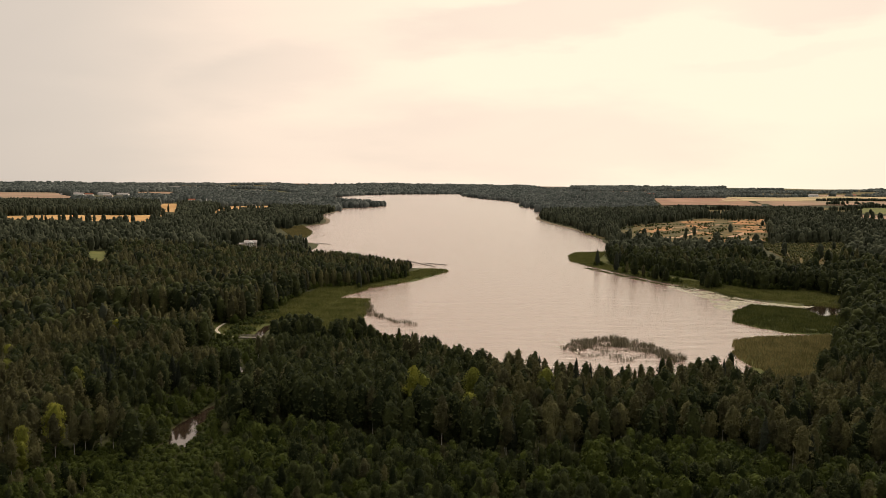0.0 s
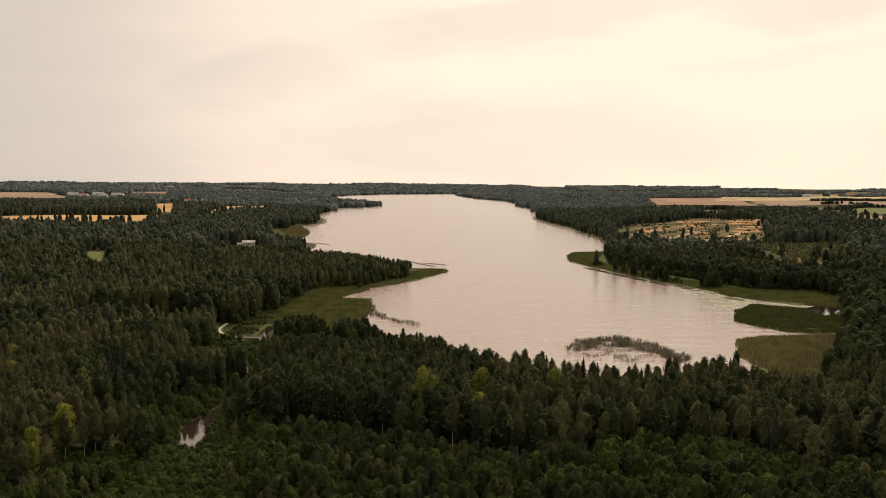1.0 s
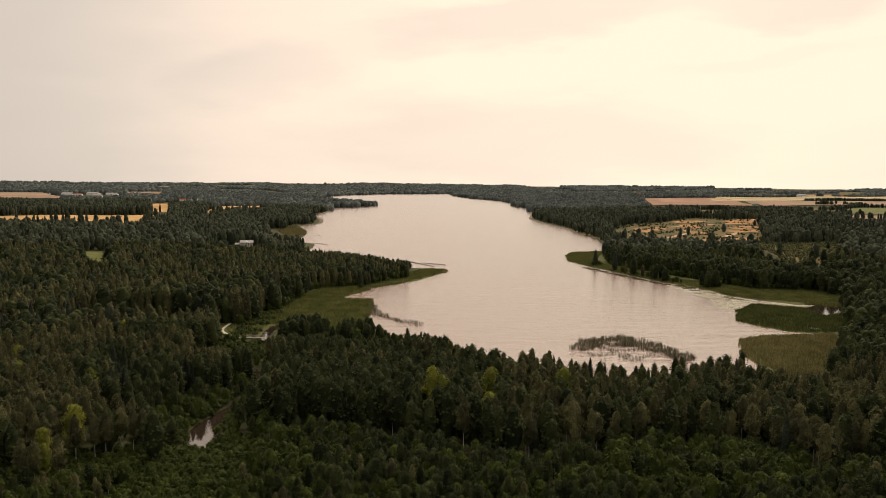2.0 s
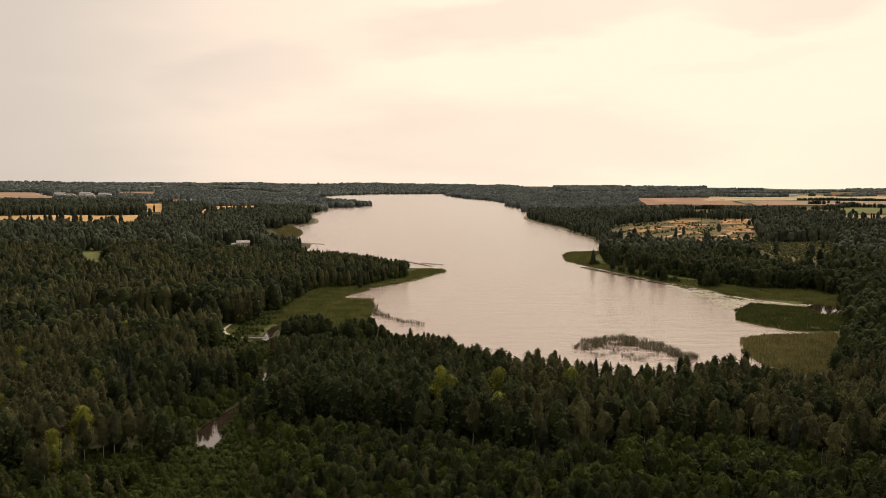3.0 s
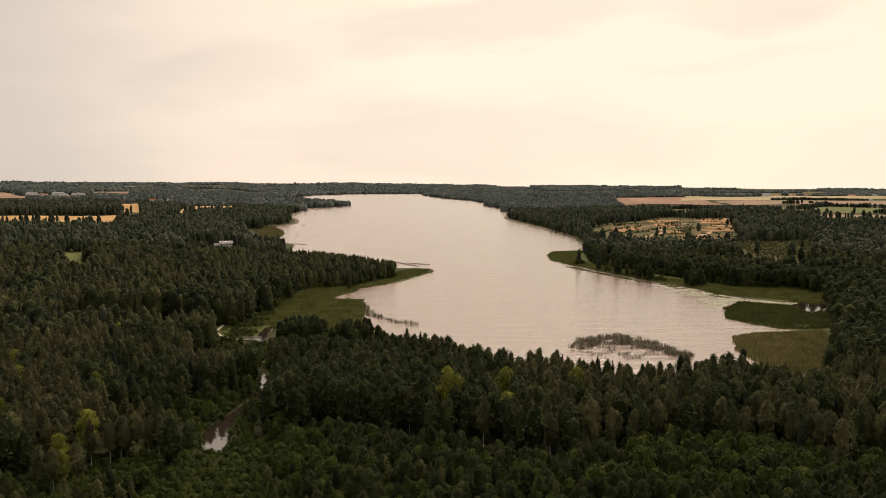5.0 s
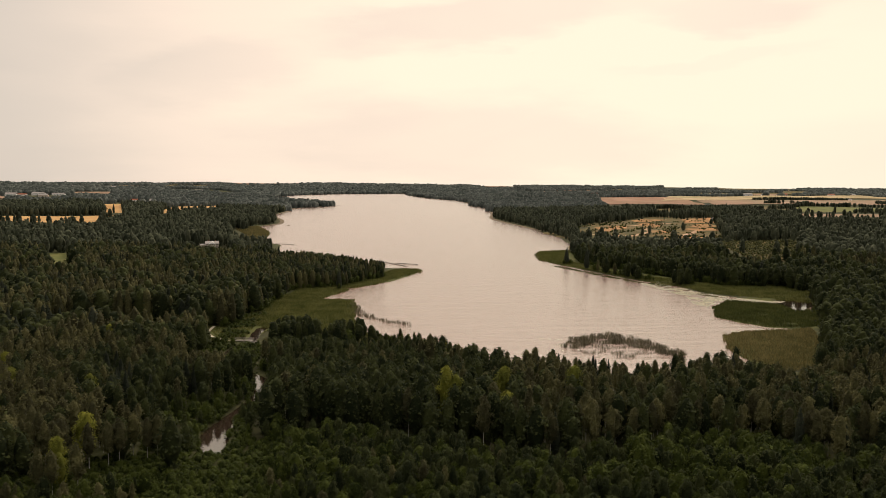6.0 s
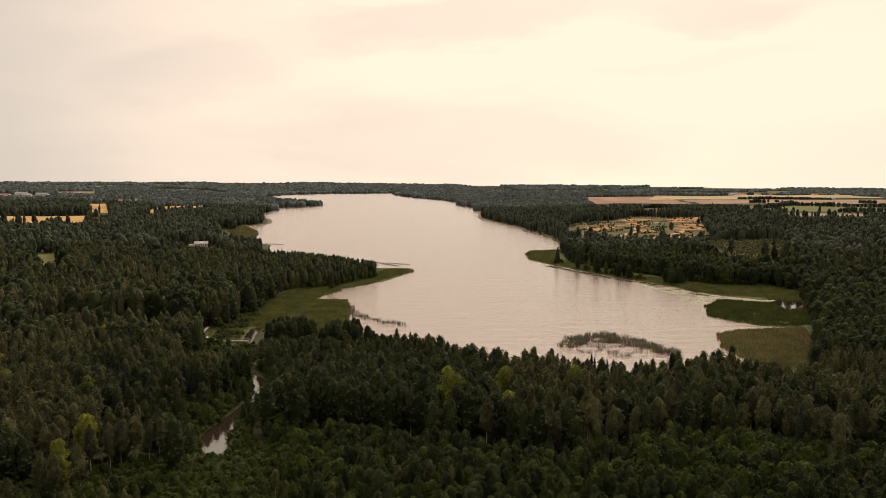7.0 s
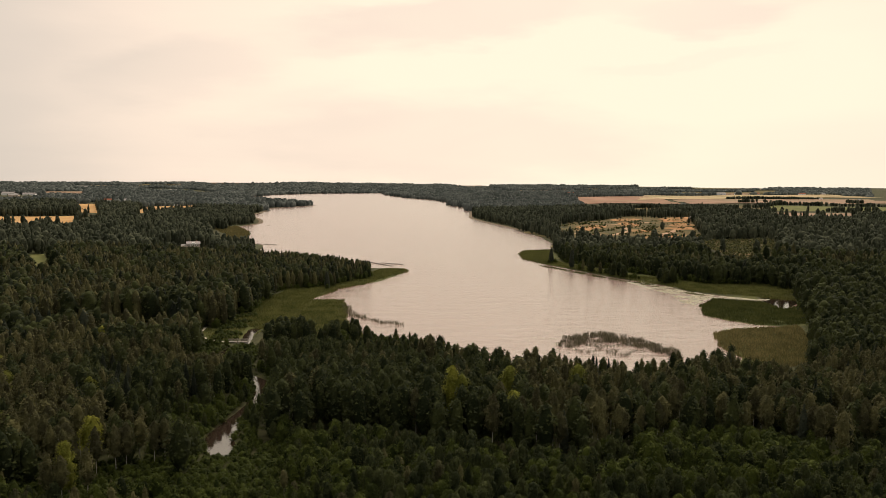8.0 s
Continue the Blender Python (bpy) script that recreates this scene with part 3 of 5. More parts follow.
def crown(kind, tall, segs, rings, sprays, size, rng, skirt=False):
    """One crown: an uneven closed body with boughs standing out of it, and leaf sprays over the boughs."""
    wide, low, p, q = FORM[kind]
    low = 0.05 if skirt else low
    wide, p, q = wide * rng.uniform(0.88, 1.14), p * rng.uniform(0.85, 1.2), q * rng.uniform(0.8, 1.3)
    p, q = (min(p, 0.16), q * 0.8) if skirt else (p, q)
    peak = (p / (p + q)) ** p * (q / (p + q)) ** q
    boughs = 15 if kind != "spruce" else 26
    bu, ba = (np.arange(boughs) + rng.uniform(0, 1, boughs)) / boughs, np.arange(boughs) * 2.4 + rng.uniform(-0.5, 0.5, boughs)
    bs = rng.uniform(0.75, 1.2, boughs)
    off = rng.normal(0, 0.012 * tall, 2)

    def radius(u, a):
        body = (np.clip(u, 0.004, 1) ** p) * (np.clip(1 - u, 0.0, 1) ** q) / peak
        da = np.angle(np.exp(1j * (a[:, None] - ba)))
        near = np.exp(-(da / 0.70) ** 2 - ((u[:, None] - bu) / 0.10) ** 2) * bs
        return wide * tall * body * (0.76 + 0.34 * near.max(1) * (1 - 0.75 * np.clip(u, 0, 1) ** 2))

    def place(u, a, grow):
        r = radius(u, a) * grow
        return np.stack([np.cos(a) * r + off[0] * u, np.sin(a) * r + off[1] * u, tall * (low + (1 - low) * u)], 1)

    us = 1 - (1 - np.arange(rings + 1) / rings) ** 1.5
    grid_u = np.repeat(us, segs) + np.where((np.repeat(us, segs) > 0) & (np.repeat(us, segs) < 1), rng.uniform(-0.3, 0.3, (rings + 1) * segs) / rings, 0)
    grid_a = np.tile(np.arange(segs) * 2 * math.pi / segs, rings + 1) + np.repeat(np.arange(rings + 1) * math.pi / segs, segs)
    body = place(np.clip(grid_u, 0, 1), grid_a, rng.uniform(0.84, 1.06, (rings + 1) * segs) * (0.74 if sprays > 80 else 0.90))
    i, k = (x.ravel() for x in np.meshgrid(np.arange(rings), np.arange(segs), indexing="ij"))
    faces = np.stack([i * segs + k, i * segs + (k + 1) % segs, (i + 1) * segs + (k + 1) % segs, (i + 1) * segs + k], 1)
    faces = np.concatenate([faces[:, [0, 1, 2]], faces[:, [0, 2, 3]]])
    if not sprays:
        return body, faces
    pick = rng.randint(0, boughs, sprays)
    u = np.clip(bu[pick] + rng.normal(0.012, 0.05, sprays), 0.02, 0.995)
    a = ba[pick] + rng.normal(0, 0.42, sprays)
    c = place(u, a, rng.uniform(0.72, 1.10, sprays) if sprays > 80 else rng.uniform(0.82, 1.10, sprays))
    nrm = np.stack([np.cos(a), np.sin(a), 0.4 + 0.9 * u], 1)
    return joined([(body, faces), leaf_tufts(c, nrm, size, rng)])


def tube(points, radii, sides=6):
    """A tapered stem through points."""
    pts, rad = np.asarray(points, float), np.asarray(radii, float)
    ang = np.arange(sides) * 2 * math.pi / sides
    rings = []
    for i in range(len(pts)):
        d = pts[min(i + 1, len(pts) - 1)] - pts[max(i - 1, 0)]
        d /= np.linalg.norm(d)
        s = np.cross(d, [0.3, 0.9, 0.1])
        s /= np.linalg.norm(s)
        b = np.cross(d, s)
        rings.append(pts[i] + (np.cos(ang)[:, None] * s + np.sin(ang)[:, None] * b) * rad[i])
    faces = [(i * sides + k, i * sides + (k + 1) % sides, (i + 1) * sides + (k + 1) % sides, (i + 1) * sides + k) for i in range(len(pts) - 1) for k in range(sides)]
    return np.concatenate(rings), np.array(faces)


def stem(kind, tall, rng):
    lean = rng.normal(0, 0.012 * tall, 2)
    base = 0.013 * tall if kind != "birch" else 0.0062 * tall
    top = 0.93 if kind != "willow" else 0.6
    pieces = [tube([(lean[0] * s * s, lean[1] * s * s, s * tall * top - 0.3 * (s == 0)) for s in (0, 0.3, 0.65, 1.0)], [base * 1.25, base, base * 0.6, base * 0.12])]
    for i in range(7):
        s = 0.34 + 0.08 * i
        a = i * 2.4 + rng.uniform(-0.4, 0.4)
        reach = tall * ((0.10 if kind == "birch" else 0.14) if kind != "spruce" else 0.16 * (1.1 - s)) * rng.uniform(0.8, 1.1)
        root = np.array([lean[0] * s * s, lean[1] * s * s, s * tall * top])
        tip = root + [math.cos(a) * reach, math.sin(a) * reach, reach * (0.9 if kind != "spruce" else -0.2)]
        pieces.append(tube([root, (root + tip) / 2 + [0, 0, reach * 0.06], tip], [base * 0.35, base * 0.22, base * 0.06], 4))
    return joined(pieces)


KINDS = ("alder", "birch", "spruce", "willow", "maple")
TALL = {"alder": 15.0, "birch": 15.0, "spruce": 16.0, "willow": 6.0, "maple": 15.0}
# sides and rings of the body, sprays and spray size, for four distances
DETAIL = [
    {"alder": (8, 6, 980, 0.25), "birch": (8, 6, 820, 0.21), "spruce": (9, 9, 420, 0.24), "willow": (8, 5, 620, 0.18), "maple": (8, 6, 900, 0.25)},
    {"alder": (7, 5, 330, 0.35), "birch": (7, 5, 340, 0.28), "spruce": (8, 8, 200, 0.32), "willow": (7, 4, 300, 0.22), "maple": (8, 6, 300, 0.32)},
    {"alder": (6, 5, 76, 0.52), "birch": (6, 5, 66, 0.44), "spruce": (6, 6, 30, 0.44), "willow": (6, 4, 90, 0.33), "maple": (6, 6, 40, 0.5)},
    {"alder": (5, 4, 9, 0.85), "birch": (5, 4, 8, 0.75), "spruce": (5, 3, 6, 0.7), "willow": (5, 3, 6, 0.8), "maple": (5, 3, 8, 0.8)},
]
PROTO = [{k: [crown(k, TALL[k], *DETAIL[lv][k], np.random.RandomState(100 + 10 * lv + v), lv > 1) for v in range(6)] for k in KINDS} for lv in range(4)]
STEMS = {k: [stem(k, TALL[k], np.random.RandomState(300 + v)) for v in range(6)] for k in KINDS}

# ---- where trees stand ----
OPEN_GROUND = [np.array(c, float) for n, c, _, _ in FIELDS if n != "field_rough"] + [np.array(c, float) for n, c, _ in MARSHES] + [np.array(STREAM_MEADOW, float)]
MARSH_EAST = np.array([(124, 302), (152, 292), (178, 335), (197, 361), (228, 416), (262, 478), (252, 505), (190, 522), (160, 400)], float)
COPSES = np.array([(480, 1345), (690, 1250), (780, 1240), (1040, 1600), (1000, 1860), (600, 1760)], float)
GLADE = np.array([(-50, 214), (-30, 208), (-5, 197), (20, 183), (42, 171), (62, 165)], float)
BIRCH_GLADE = np.array([(-118, 190), (-84, 196), (-78, 178), (-112, 172)], float)
POND_BANK = np.array([(-86, 150), (-54, 150), (-54, 204), (-67.2, 213), (-70.8, 222), (-71.2, 250), (-74, 250), (-78.5, 225), (-79, 204)], float)
PATH_BANK = np.array([(-103, 302), (-78, 302), (-78, 346), (-106, 346)], float)
BAY = np.array([(-198, 882), (-224, 1080), (-230, 1190), (-188, 1082), (-170, 1000), (-148, 866)], float)
BIRCH_STRIP = np.array([(-190, 383), (-133, 390), (-124, 376), (-128, 370), (-180, 366)], float)
HOUSE_LAWN = np.array([(-234, 768), (-192, 768), (-192, 806), (-234, 806)], float)
FOOTPATH = np.array([(-112, 378), (-112, 365), (-108, 354), (-102, 348), (-95, 344), (-86, 343)], float)


def plots(r0, r1, gap, half=37.0):
    """Jittered planting places in a sector ahead."""
    x1 = r1 * math.sin(radians(half))
    gx, gy = np.meshgrid(np.arange(-x1, x1, gap), np.arange(r0 * math.cos(radians(half)), r1, gap))
    pts = np.stack([gx.ravel(), gy.ravel()], 1) + rng.uniform(-0.46, 0.46, (gx.size, 2)) * gap
    r, a = np.hypot(pts[:, 0] + 15, pts[:, 1]), np.degrees(np.arctan2(pts[:, 0] + 15, pts[:, 1]))
    return pts[(r >= r0) & (r < r1) & (np.abs(a) < half)]


def wooded(pts, d):
    """Which places bear trees."""
    x, y = pts.T
    ok = d > 2.5
    ok &= stream_distance(pts) > 1.0
    for poly in OPEN_GROUND + [HOUSE_LAWN]:
        ok &= ~inside(pts, poly)
    # open ground reaches on towards the south, so that low growth stands before it
    lone = rng.uniform(0, 1, len(pts)) < 0.07
    margins = [(np.array(c, float), (1.04, 1.08, 1.12, 1.16, 1.2) if c[0][1] > 1300 else ((1.04, 1.08, 1.12, 1.16)), n != "field_meadow") for n, c, _, _ in FIELDS if n not in ("field_far", "field_rough")]
    margins += [(HEATH, (1.04, 1.08, 1.12, 1.16), True), (SCRUB, (1.04, 1.08, 1.12, 1.16, 1.2), True), (MARSH_EAST, (1.0, 1.04, 1.08, 1.12, 1.16), False), (BIRCH_STRIP, (1.0, 1.05), True), (BAY, (1.0, 1.05, 1.1), False), (np.array(MARSHES[8][1], float), (1.05,), True)]
    for poly, reaches, trees_too in margins:
        for reach in reaches:
            ok &= (lone & trees_too) | ~inside((pts + [15, 0]) * reach - [15, 0], poly)
    for reach in (1.02, 1.045, 1.07):
        ok &= ~inside((pts + [15, 0]) * reach - [15, 0], HOUSE_LAWN)
    ok &= ~(inside(pts, COPSES) & (ripple(pts, 150, 49) + 0.5 * ripple(pts, 50, 50) < 0.12))
    ok &= ~((x > -80) & (x < -66) & (y < 204) & (y > 184) & (rng.uniform(0, 1, len(pts)) > 0.5))
    ok &= ~((x > -90) & (x < 0) & (y < 500) & (y > np.interp(x, [-90, -85, -60, -45, -30, -10, 0], [402, 396, 372, 352, 342, 330, 306])))
    ok &= ~((y > 495) & (y < 705) & (x > -26) & (x < 60))
    ok &= ~((x > 100) & (y > 470) & (y < 800) & (d < 5))
    ok &= ~((x > 100) & (x < 152) & (y > 655) & (y < 800) & (d < 18))
    ok &= ~((y > 1100) & (d < 9))
    ok &= ~((x > -103) & (x < -77) & (y > 338) & (y < 415))
    ok &= to_line(pts, FOOTPATH) > 3.0
    ok &= to_line(pts, GLADE) > 3.2
    ok &= ~(inside(pts, HEATH) & (rng.uniform(0, 1, len(pts)) > 0.09))
    ok &= ~(inside(pts, SCRUB) & (rng.uniform(0, 1, len(pts)) > 0.05))
    return ok


def stand(pts, d):
    """Kind and height of the tree at each place."""
    x, y = pts.T
    s = stream_distance(pts)
    n = len(pts)
    pick, u = rng.uniform(0, 1, n), rng.uniform(-1, 1, n)
    glade_y = np.interp(x, GLADE[:, 0], GLADE[:, 1])
    thicket = (y < glade_y) & (x > -62) | (y < np.where(x < -75, 174, 180) + 4 * np.sin(x * 0.2)) | (np.hypot((x - 55) / 30, (y - 178) / 19) < 1)
    west = (x < -84) & (y < 330) & ~thicket
    east = (x > 14) & ~thicket & (y < 330)
    far_west = (x < 0) & (y >= 330)
    far_east = (x >= 0) & (y >= 330)
    share = np.tile([0.84, 0.13, 0.01, 0.017, 0.003], (n, 1))
    share[thicket] = [0.50, 0.06, 0.0, 0.44, 0.0]
    share[thicket & (x < -68)] = [0.20, 0.40, 0.0, 0.39, 0.01]
    share[west] = [0.16, 0.765, 0.0, 0.065, 0.01]
    share[east] = [0.36, 0.597, 0.03, 0.01, 0.003]
    share[far_west] = [0.36, 0.50, 0.13, 0.01, 0.0]
    share[far_west & (y < 640)] = [0.30, 0.61, 0.08, 0.01, 0.0]
    share[far_east] = [0.86, 0.08, 0.04, 0.02, 0.0]
    share[(y > 800) & (x > 0)] = [0.38, 0.58, 0.03, 0.01, 0.0]
    share[y > 1150] = [0.36, 0.59, 0.04, 0.01, 0.0]
    group = ripple(pts, 85, 42)
    for where, a, b in ((far_west | west, 0.30, [0.70, 0.12, 0.17, 0.01, 0.0]), (far_west, -0.35, [0.16, 0.72, 0.10, 0.02, 0.0]), (far_east | east, 0.45, [0.16, 0.70, 0.13, 0.01, 0.0])):
        share[where & ((group > a) if a > 0 else (group < a))] = b
    share[(x > 140) & (y > 270) & (y < 540)] = [0.96, 0.01, 0.01, 0.02, 0.0]
    share[(s < 7) & (y < 330)] = [0.55, 0.0, 0.0, 0.45, 0.0]
    share[(s < 15) & (x < -76) & (y > 200) & (y < 252)] = [0.15, 0.05, 0.0, 0.80, 0.0]
    bright = np.hypot((x - 52) / 34, (y - 177) / 19) < 1
    share[bright] = [0.30, 0.0, 0.0, 0.70, 0.0]
    clump = (x > -95) & (x < -30) & (y >= 328) & (y < 412)
    share[clump] = [0.68, 0.02, 0.0, 0.30, 0.0]
    low = inside(pts, POND_BANK) | inside(pts, PATH_BANK)
    share[inside(pts, BIRCH_GLADE) | low] = [0.02, 0.03, 0.0, 0.95, 0.0]
    share[low] = [0, 0, 0, 1, 0]
    share[(inside(pts, HEATH)) | inside(pts, SCRUB)] = [0.28, 0.10, 0.04, 0.58, 0.0]
    k = (pick[:, None] > np.cumsum(share, 1)).sum(1).clip(0, 4)
    patch = ripple(pts, 60, 41)
    tall = 14.8 + 1.6 * u + 1.2 * patch
    tall[thicket] = (np.where(x < -40, 5.6, 8.0) + 1.2 * u + 1.0 * patch)[thicket]
    tall[west] = (12.8 + 1.6 * u + 1.0 * patch)[west]
    tall[east] = (14.2 + 1.8 * u + 0.9 * patch)[east]
    tall[far_west] = (14.6 + 2.8 * u + 2.0 * patch)[far_west]
    tall[far_east] = (13.0 + 2.8 * u + 2.6 * patch)[far_east]
    bank = (s < 8) & (y < 262) & (x < -74) & ~low
    tall[bank] = (7.6 + 1.6 * u)[bank]
    weir = (x > -71) & (x < -63) & (y > 213) & (y < 262)
    tall[weir] = (6.6 + 0.8 * u)[weir]
    spit = (x > -165) & (x < 0) & (y > 480) & (y < 720)
    tall[spit] = ((12.8 + 1.6 * u + 0.9 * patch) * (1 - 0.4 * smooth(x, -75, -26)))[spit]
    lake_wood = (x > -84) & (y < 345) & ~thicket
    drop = smooth(y, 215, 300)
    tall[lake_wood] = (tall - np.where(x < 2, drop * 4.8 + smooth(y, 292, 325) * 4.2, smooth(y, 205, 245) * (1.7 + 1.5 * smooth(x, 35, 60))))[lake_wood]
    # the wood steps down towards the clearing of the footpath
    step_down = (x > -106) & (x < -76) & (y > 250) & (y < 303)
    tall[step_down] = np.minimum(tall, 75 * (1 - y / 320) + 1.0 + u)[step_down]
    lawn_edge = (np.abs(x + 18 + 0.237 * y) < 17) & (y > 600) & (y < 772)
    tall[lawn_edge] = np.minimum(tall, np.maximum(75 * (1 - y / 800) + 0.6 + u, 3.2))[lawn_edge]
    tall[clump] = (10.2 + 1.6 * u)[clump]
    dark_clump = np.hypot((x + 122) / 17, (y - 314) / 11) < 1
    tall[dark_clump] = (13.2 + 1.6 * u)[dark_clump]
    k[dark_clump] = 0
    will = k == 3
    tall[will] = (4.6 + 1.2 * u)[will] + 1.6 * thicket[will]
    tall[bright] = (7.2 + 1.6 * u)[bright]
    tall[bank] = np.maximum(tall, 5.2 + 1.4 * u)[bank]
    slope = (x < -74) & (x > -106) & (y > 203) & (y < 252)
    tall[slope] = np.minimum(tall, np.maximum(0.26 * np.hypot(x + 73.8, y - 204), 1.6) + 0.3 * u)[slope]
    tall[inside(pts, BIRCH_GLADE) & (k == 3)] *= 0.42
    tall[low] = (2.6 + 0.7 * u)[low]
    tall[inside(pts, PATH_BANK)] *= 0.6
    tall[low & (y < 206) & (y > 186) & (x < -62)] *= 0.6
    tall[(inside(pts, HEATH))] *= 0.8
    shore = (d < 12) & (k < 2) & (y > 400)
    tall[shore] *= 0.85
    return k, tall


def planted(pts):
    d = shore_distance(pts)
    ok = wooded(pts, d)
    pts, d = pts[ok], d[ok]
    k, tall = stand(pts, d)
    return pts, height(pts, d), k, tall


def mass(name, lv, trees, only, mat, label, stems=True, wider=1.0):
    """All trees of one kind that nobody could count, as one mesh."""
    pts, z, k, tall = trees
    sel = np.where(k == only)[0]
    if not len(sel):
        return
    kind, vs, fs, n = KINDS[only], [], [], 0
    turn, which, fat = rng.uniform(0, 6.283, len(sel)), rng.randint(0, 6, len(sel)), wider * rng.uniform(0.9, 1.3, len(sel)) * (1.0, 1.05, 1.3, 1.5)[lv] * (0.86 if kind == "birch" and lv > 1 else 1.0)
    for v in range(6):
        m = which == v
        idx = sel[m]
        pv, pf = PROTO[lv][kind][v]
        s = (tall[idx] / TALL[kind])[:, None]
        ca, sa = np.cos(turn[m])[:, None], np.sin(turn[m])[:, None]
        w = s * fat[m][:, None]
        co = np.stack([(pv[:, 0] * ca - pv[:, 1] * sa) * w + pts[idx, :1], (pv[:, 0] * sa + pv[:, 1] * ca) * w + pts[idx, 1:], pv[:, 2] * s + z[idx][:, None]], 2)
        fs.append((pf[None] + (np.arange(len(idx)) * len(pv))[:, None, None] + n).reshape(-1, 3))
        vs.append(co.reshape(-1, 3))
        n += vs[-1].shape[0]
    me = mesh_from(name, np.concatenate(vs), np.concatenate(fs), True)
    ob = mesh_object(name, me, mat, None, label, "stuff", "woodland")
    if stems:
        pv, pf = tube([(0, 0, -0.3), (0, 0, 0.45 * TALL[kind]), (0, 0, 0.9 * TALL[kind])], [0.008 * TALL[kind], 0.006 * TALL[kind], 0.002 * TALL[kind]], 4)
        s = (tall[sel] / TALL[kind])[:, None, None]
        co = pv[None] * s + np.column_stack([pts[sel], z[sel]])[:, None, :]
        me = mesh_from("trunks", co.reshape(-1, 3), (pf[None] + (np.arange(len(sel)) * len(pv))[:, None, None]).reshape(-1, 4))
        mesh_object("trunks", me, M_birchbark if kind == "birch" else M_bark, ob, "", "stuff")


LABEL = {
    "alder": "dense dark green alder standing in wet woodland",
    "birch": "slender grey-green birch with a white trunk in woodland",
    "spruce": "narrow dark spruce among broadleaf trees",
    "willow": "low rounded bright green willow bush",
    "maple": "yellowing aspen standing out among green trees",
}
TREE_NAME = {"alder": "alder_tree", "birch": "birch_tree", "spruce": "spruce_tree", "willow": "willow_bush", "maple": "aspen_tree"}


def tree(kind, v):
    root = new(TREE_NAME[kind])
    tagged(root, LABEL[kind], "bush" if kind == "willow" else "tree", "trees of the wood")
    mesh_object("trunk", mesh_from("trunk", *STEMS[kind][v]), M_birchbark if kind == "birch" else M_bark, root)
    mesh_object("crown", mesh_from("crown", *PROTO[0][kind][v], True), M_leaf[kind], root)
    return root


near = planted(plots(132, 335, 4.5))
young = planted(plots(132, 226, 4.6))
young = tuple(a[young[3] < 10.6] for a in young)
near = tuple(np.concatenate([a, b]) for a, b in zip(near, young))
# single trees that stand out: kind, x, y, height
STANDOUT = [(4, -8.6, 220, 18.6), (4, -5.5, 218, 16.5), (4, 7.8, 207, 14.4), (4, 9.5, 222, 17.8), (4, 32, 226, 16.8), (4, -104, 195, 14.0), (4, -106, 183, 12.0), (4, -103.5, 178, 9.5), (4, -118, 236, 13.5),
            (1, -10.4, 272, 17.4), (1, -13.2, 273, 16.0), (0, -12.0, 275, 15.0), (0, 61, 240, 13.6), (0, 74, 242, 13.0), (1, -97, 191, 13.0), (1, -95, 193, 12.6), (1, -101, 189, 13.2), (1, -108, 187, 13.4)]
so = np.array([s[1:3] for s in STANDOUT], float)
clash = np.min(np.hypot(near[0][:, None, 0] - so[:, 0], near[0][:, None, 1] - so[:, 1]), 1) < 2.2
near = tuple(np.concatenate([a[~clash], b]) for a, b in zip(near, (so, height(so), np.array([s[0] for s in STANDOUT]), np.array([s[3] for s in STANDOUT], float))))

SINGLES = 300
single = np.zeros(len(near[0]), bool)
dist = np.hypot(near[0][:, 0] + 15, near[0][:, 1])
for kk, kind in enumerate(KINDS):
    idx = np.where(near[2] == kk)[0]
    idx = idx[np.argsort(dist[idx])][:SINGLES]
    single[idx] = True
    models = [tree(kind, v) for v in range(6)]
    for n, i in enumerate(idx):
        s = near[3][i] / TALL[kind]
        w = s * rng.uniform(0.9, 1.2)
        m = pose(near[0][i, 0], near[0][i, 1], near[1][i], 0, 0, rng.uniform(0, 360)) @ Matrix.Diagonal((w, w, s, 1))
        if n < 6:
            models[n].matrix_basis = m
        else:
            made = copy_thing(models[rng.randint(0, 6)], Matrix())
            made.matrix_basis = m
rest = tuple(a[~single] for a in near)
for kk, kind in enumerate(KINDS):
    mass("woodland_" + kind, 1, rest, kk, M_mass[kind], "dense lakeside wood of " + kind + " trees, crowns closed together")
# low brambles and sallow scrub that fill the glades and banks
under = plots(150, 425, 1.9)
ud = shore_distance(under)
ok = (stream_distance(under) > 0.15) & (ud > 2)
ok &= inside(under, POND_BANK) | inside(under, PATH_BANK) & (to_line(under, FOOTPATH) > 5.0) & (under[:, 1] < 335) | (under[:, 0] < -76) & (under[:, 0] > -128) & (under[:, 1] > 165) & (under[:, 1] < 200) | (to_line(under, GLADE) < 4.0) | (stream_distance(under) < 5) & (under[:, 1] < 280) | (under[:, 0] > -104) & (under[:, 0] < -91.5) & (under[:, 1] > 350) & (under[:, 1] < 412) & (ripple(under, 17, 55) > -0.1)
under, ud = under[ok], ud[ok]
mass("scrub", 2, (under, height(under, ud), np.full(len(under), 3), rng.uniform(0.9, 2.1, len(under))), 3, M_mass["willow"], "low tangled scrub on stream banks and glades", False, 1.6)
heather = np.concatenate([plots(760, 1330, 5.5), plots(600, 1010, 5.0)])
hd = shore_distance(heather)
CLEARING = np.array([(300, 640), (352, 610), (462, 836), (360, 860)], float)
ok = inside(heather, CLEARING) | inside(heather, HEATH) & (heather[:, 1] > 760) & (ripple(heather, 46, 44) + 0.5 * ripple(heather, 17, 45) > 0.22)
heather, hd = heather[ok], hd[ok]
sallow = inside(heather, CLEARING)
few = sallow & (ripple(heather, 22, 48) + 0.5 * ripple(heather, 9, 49) > -0.9)
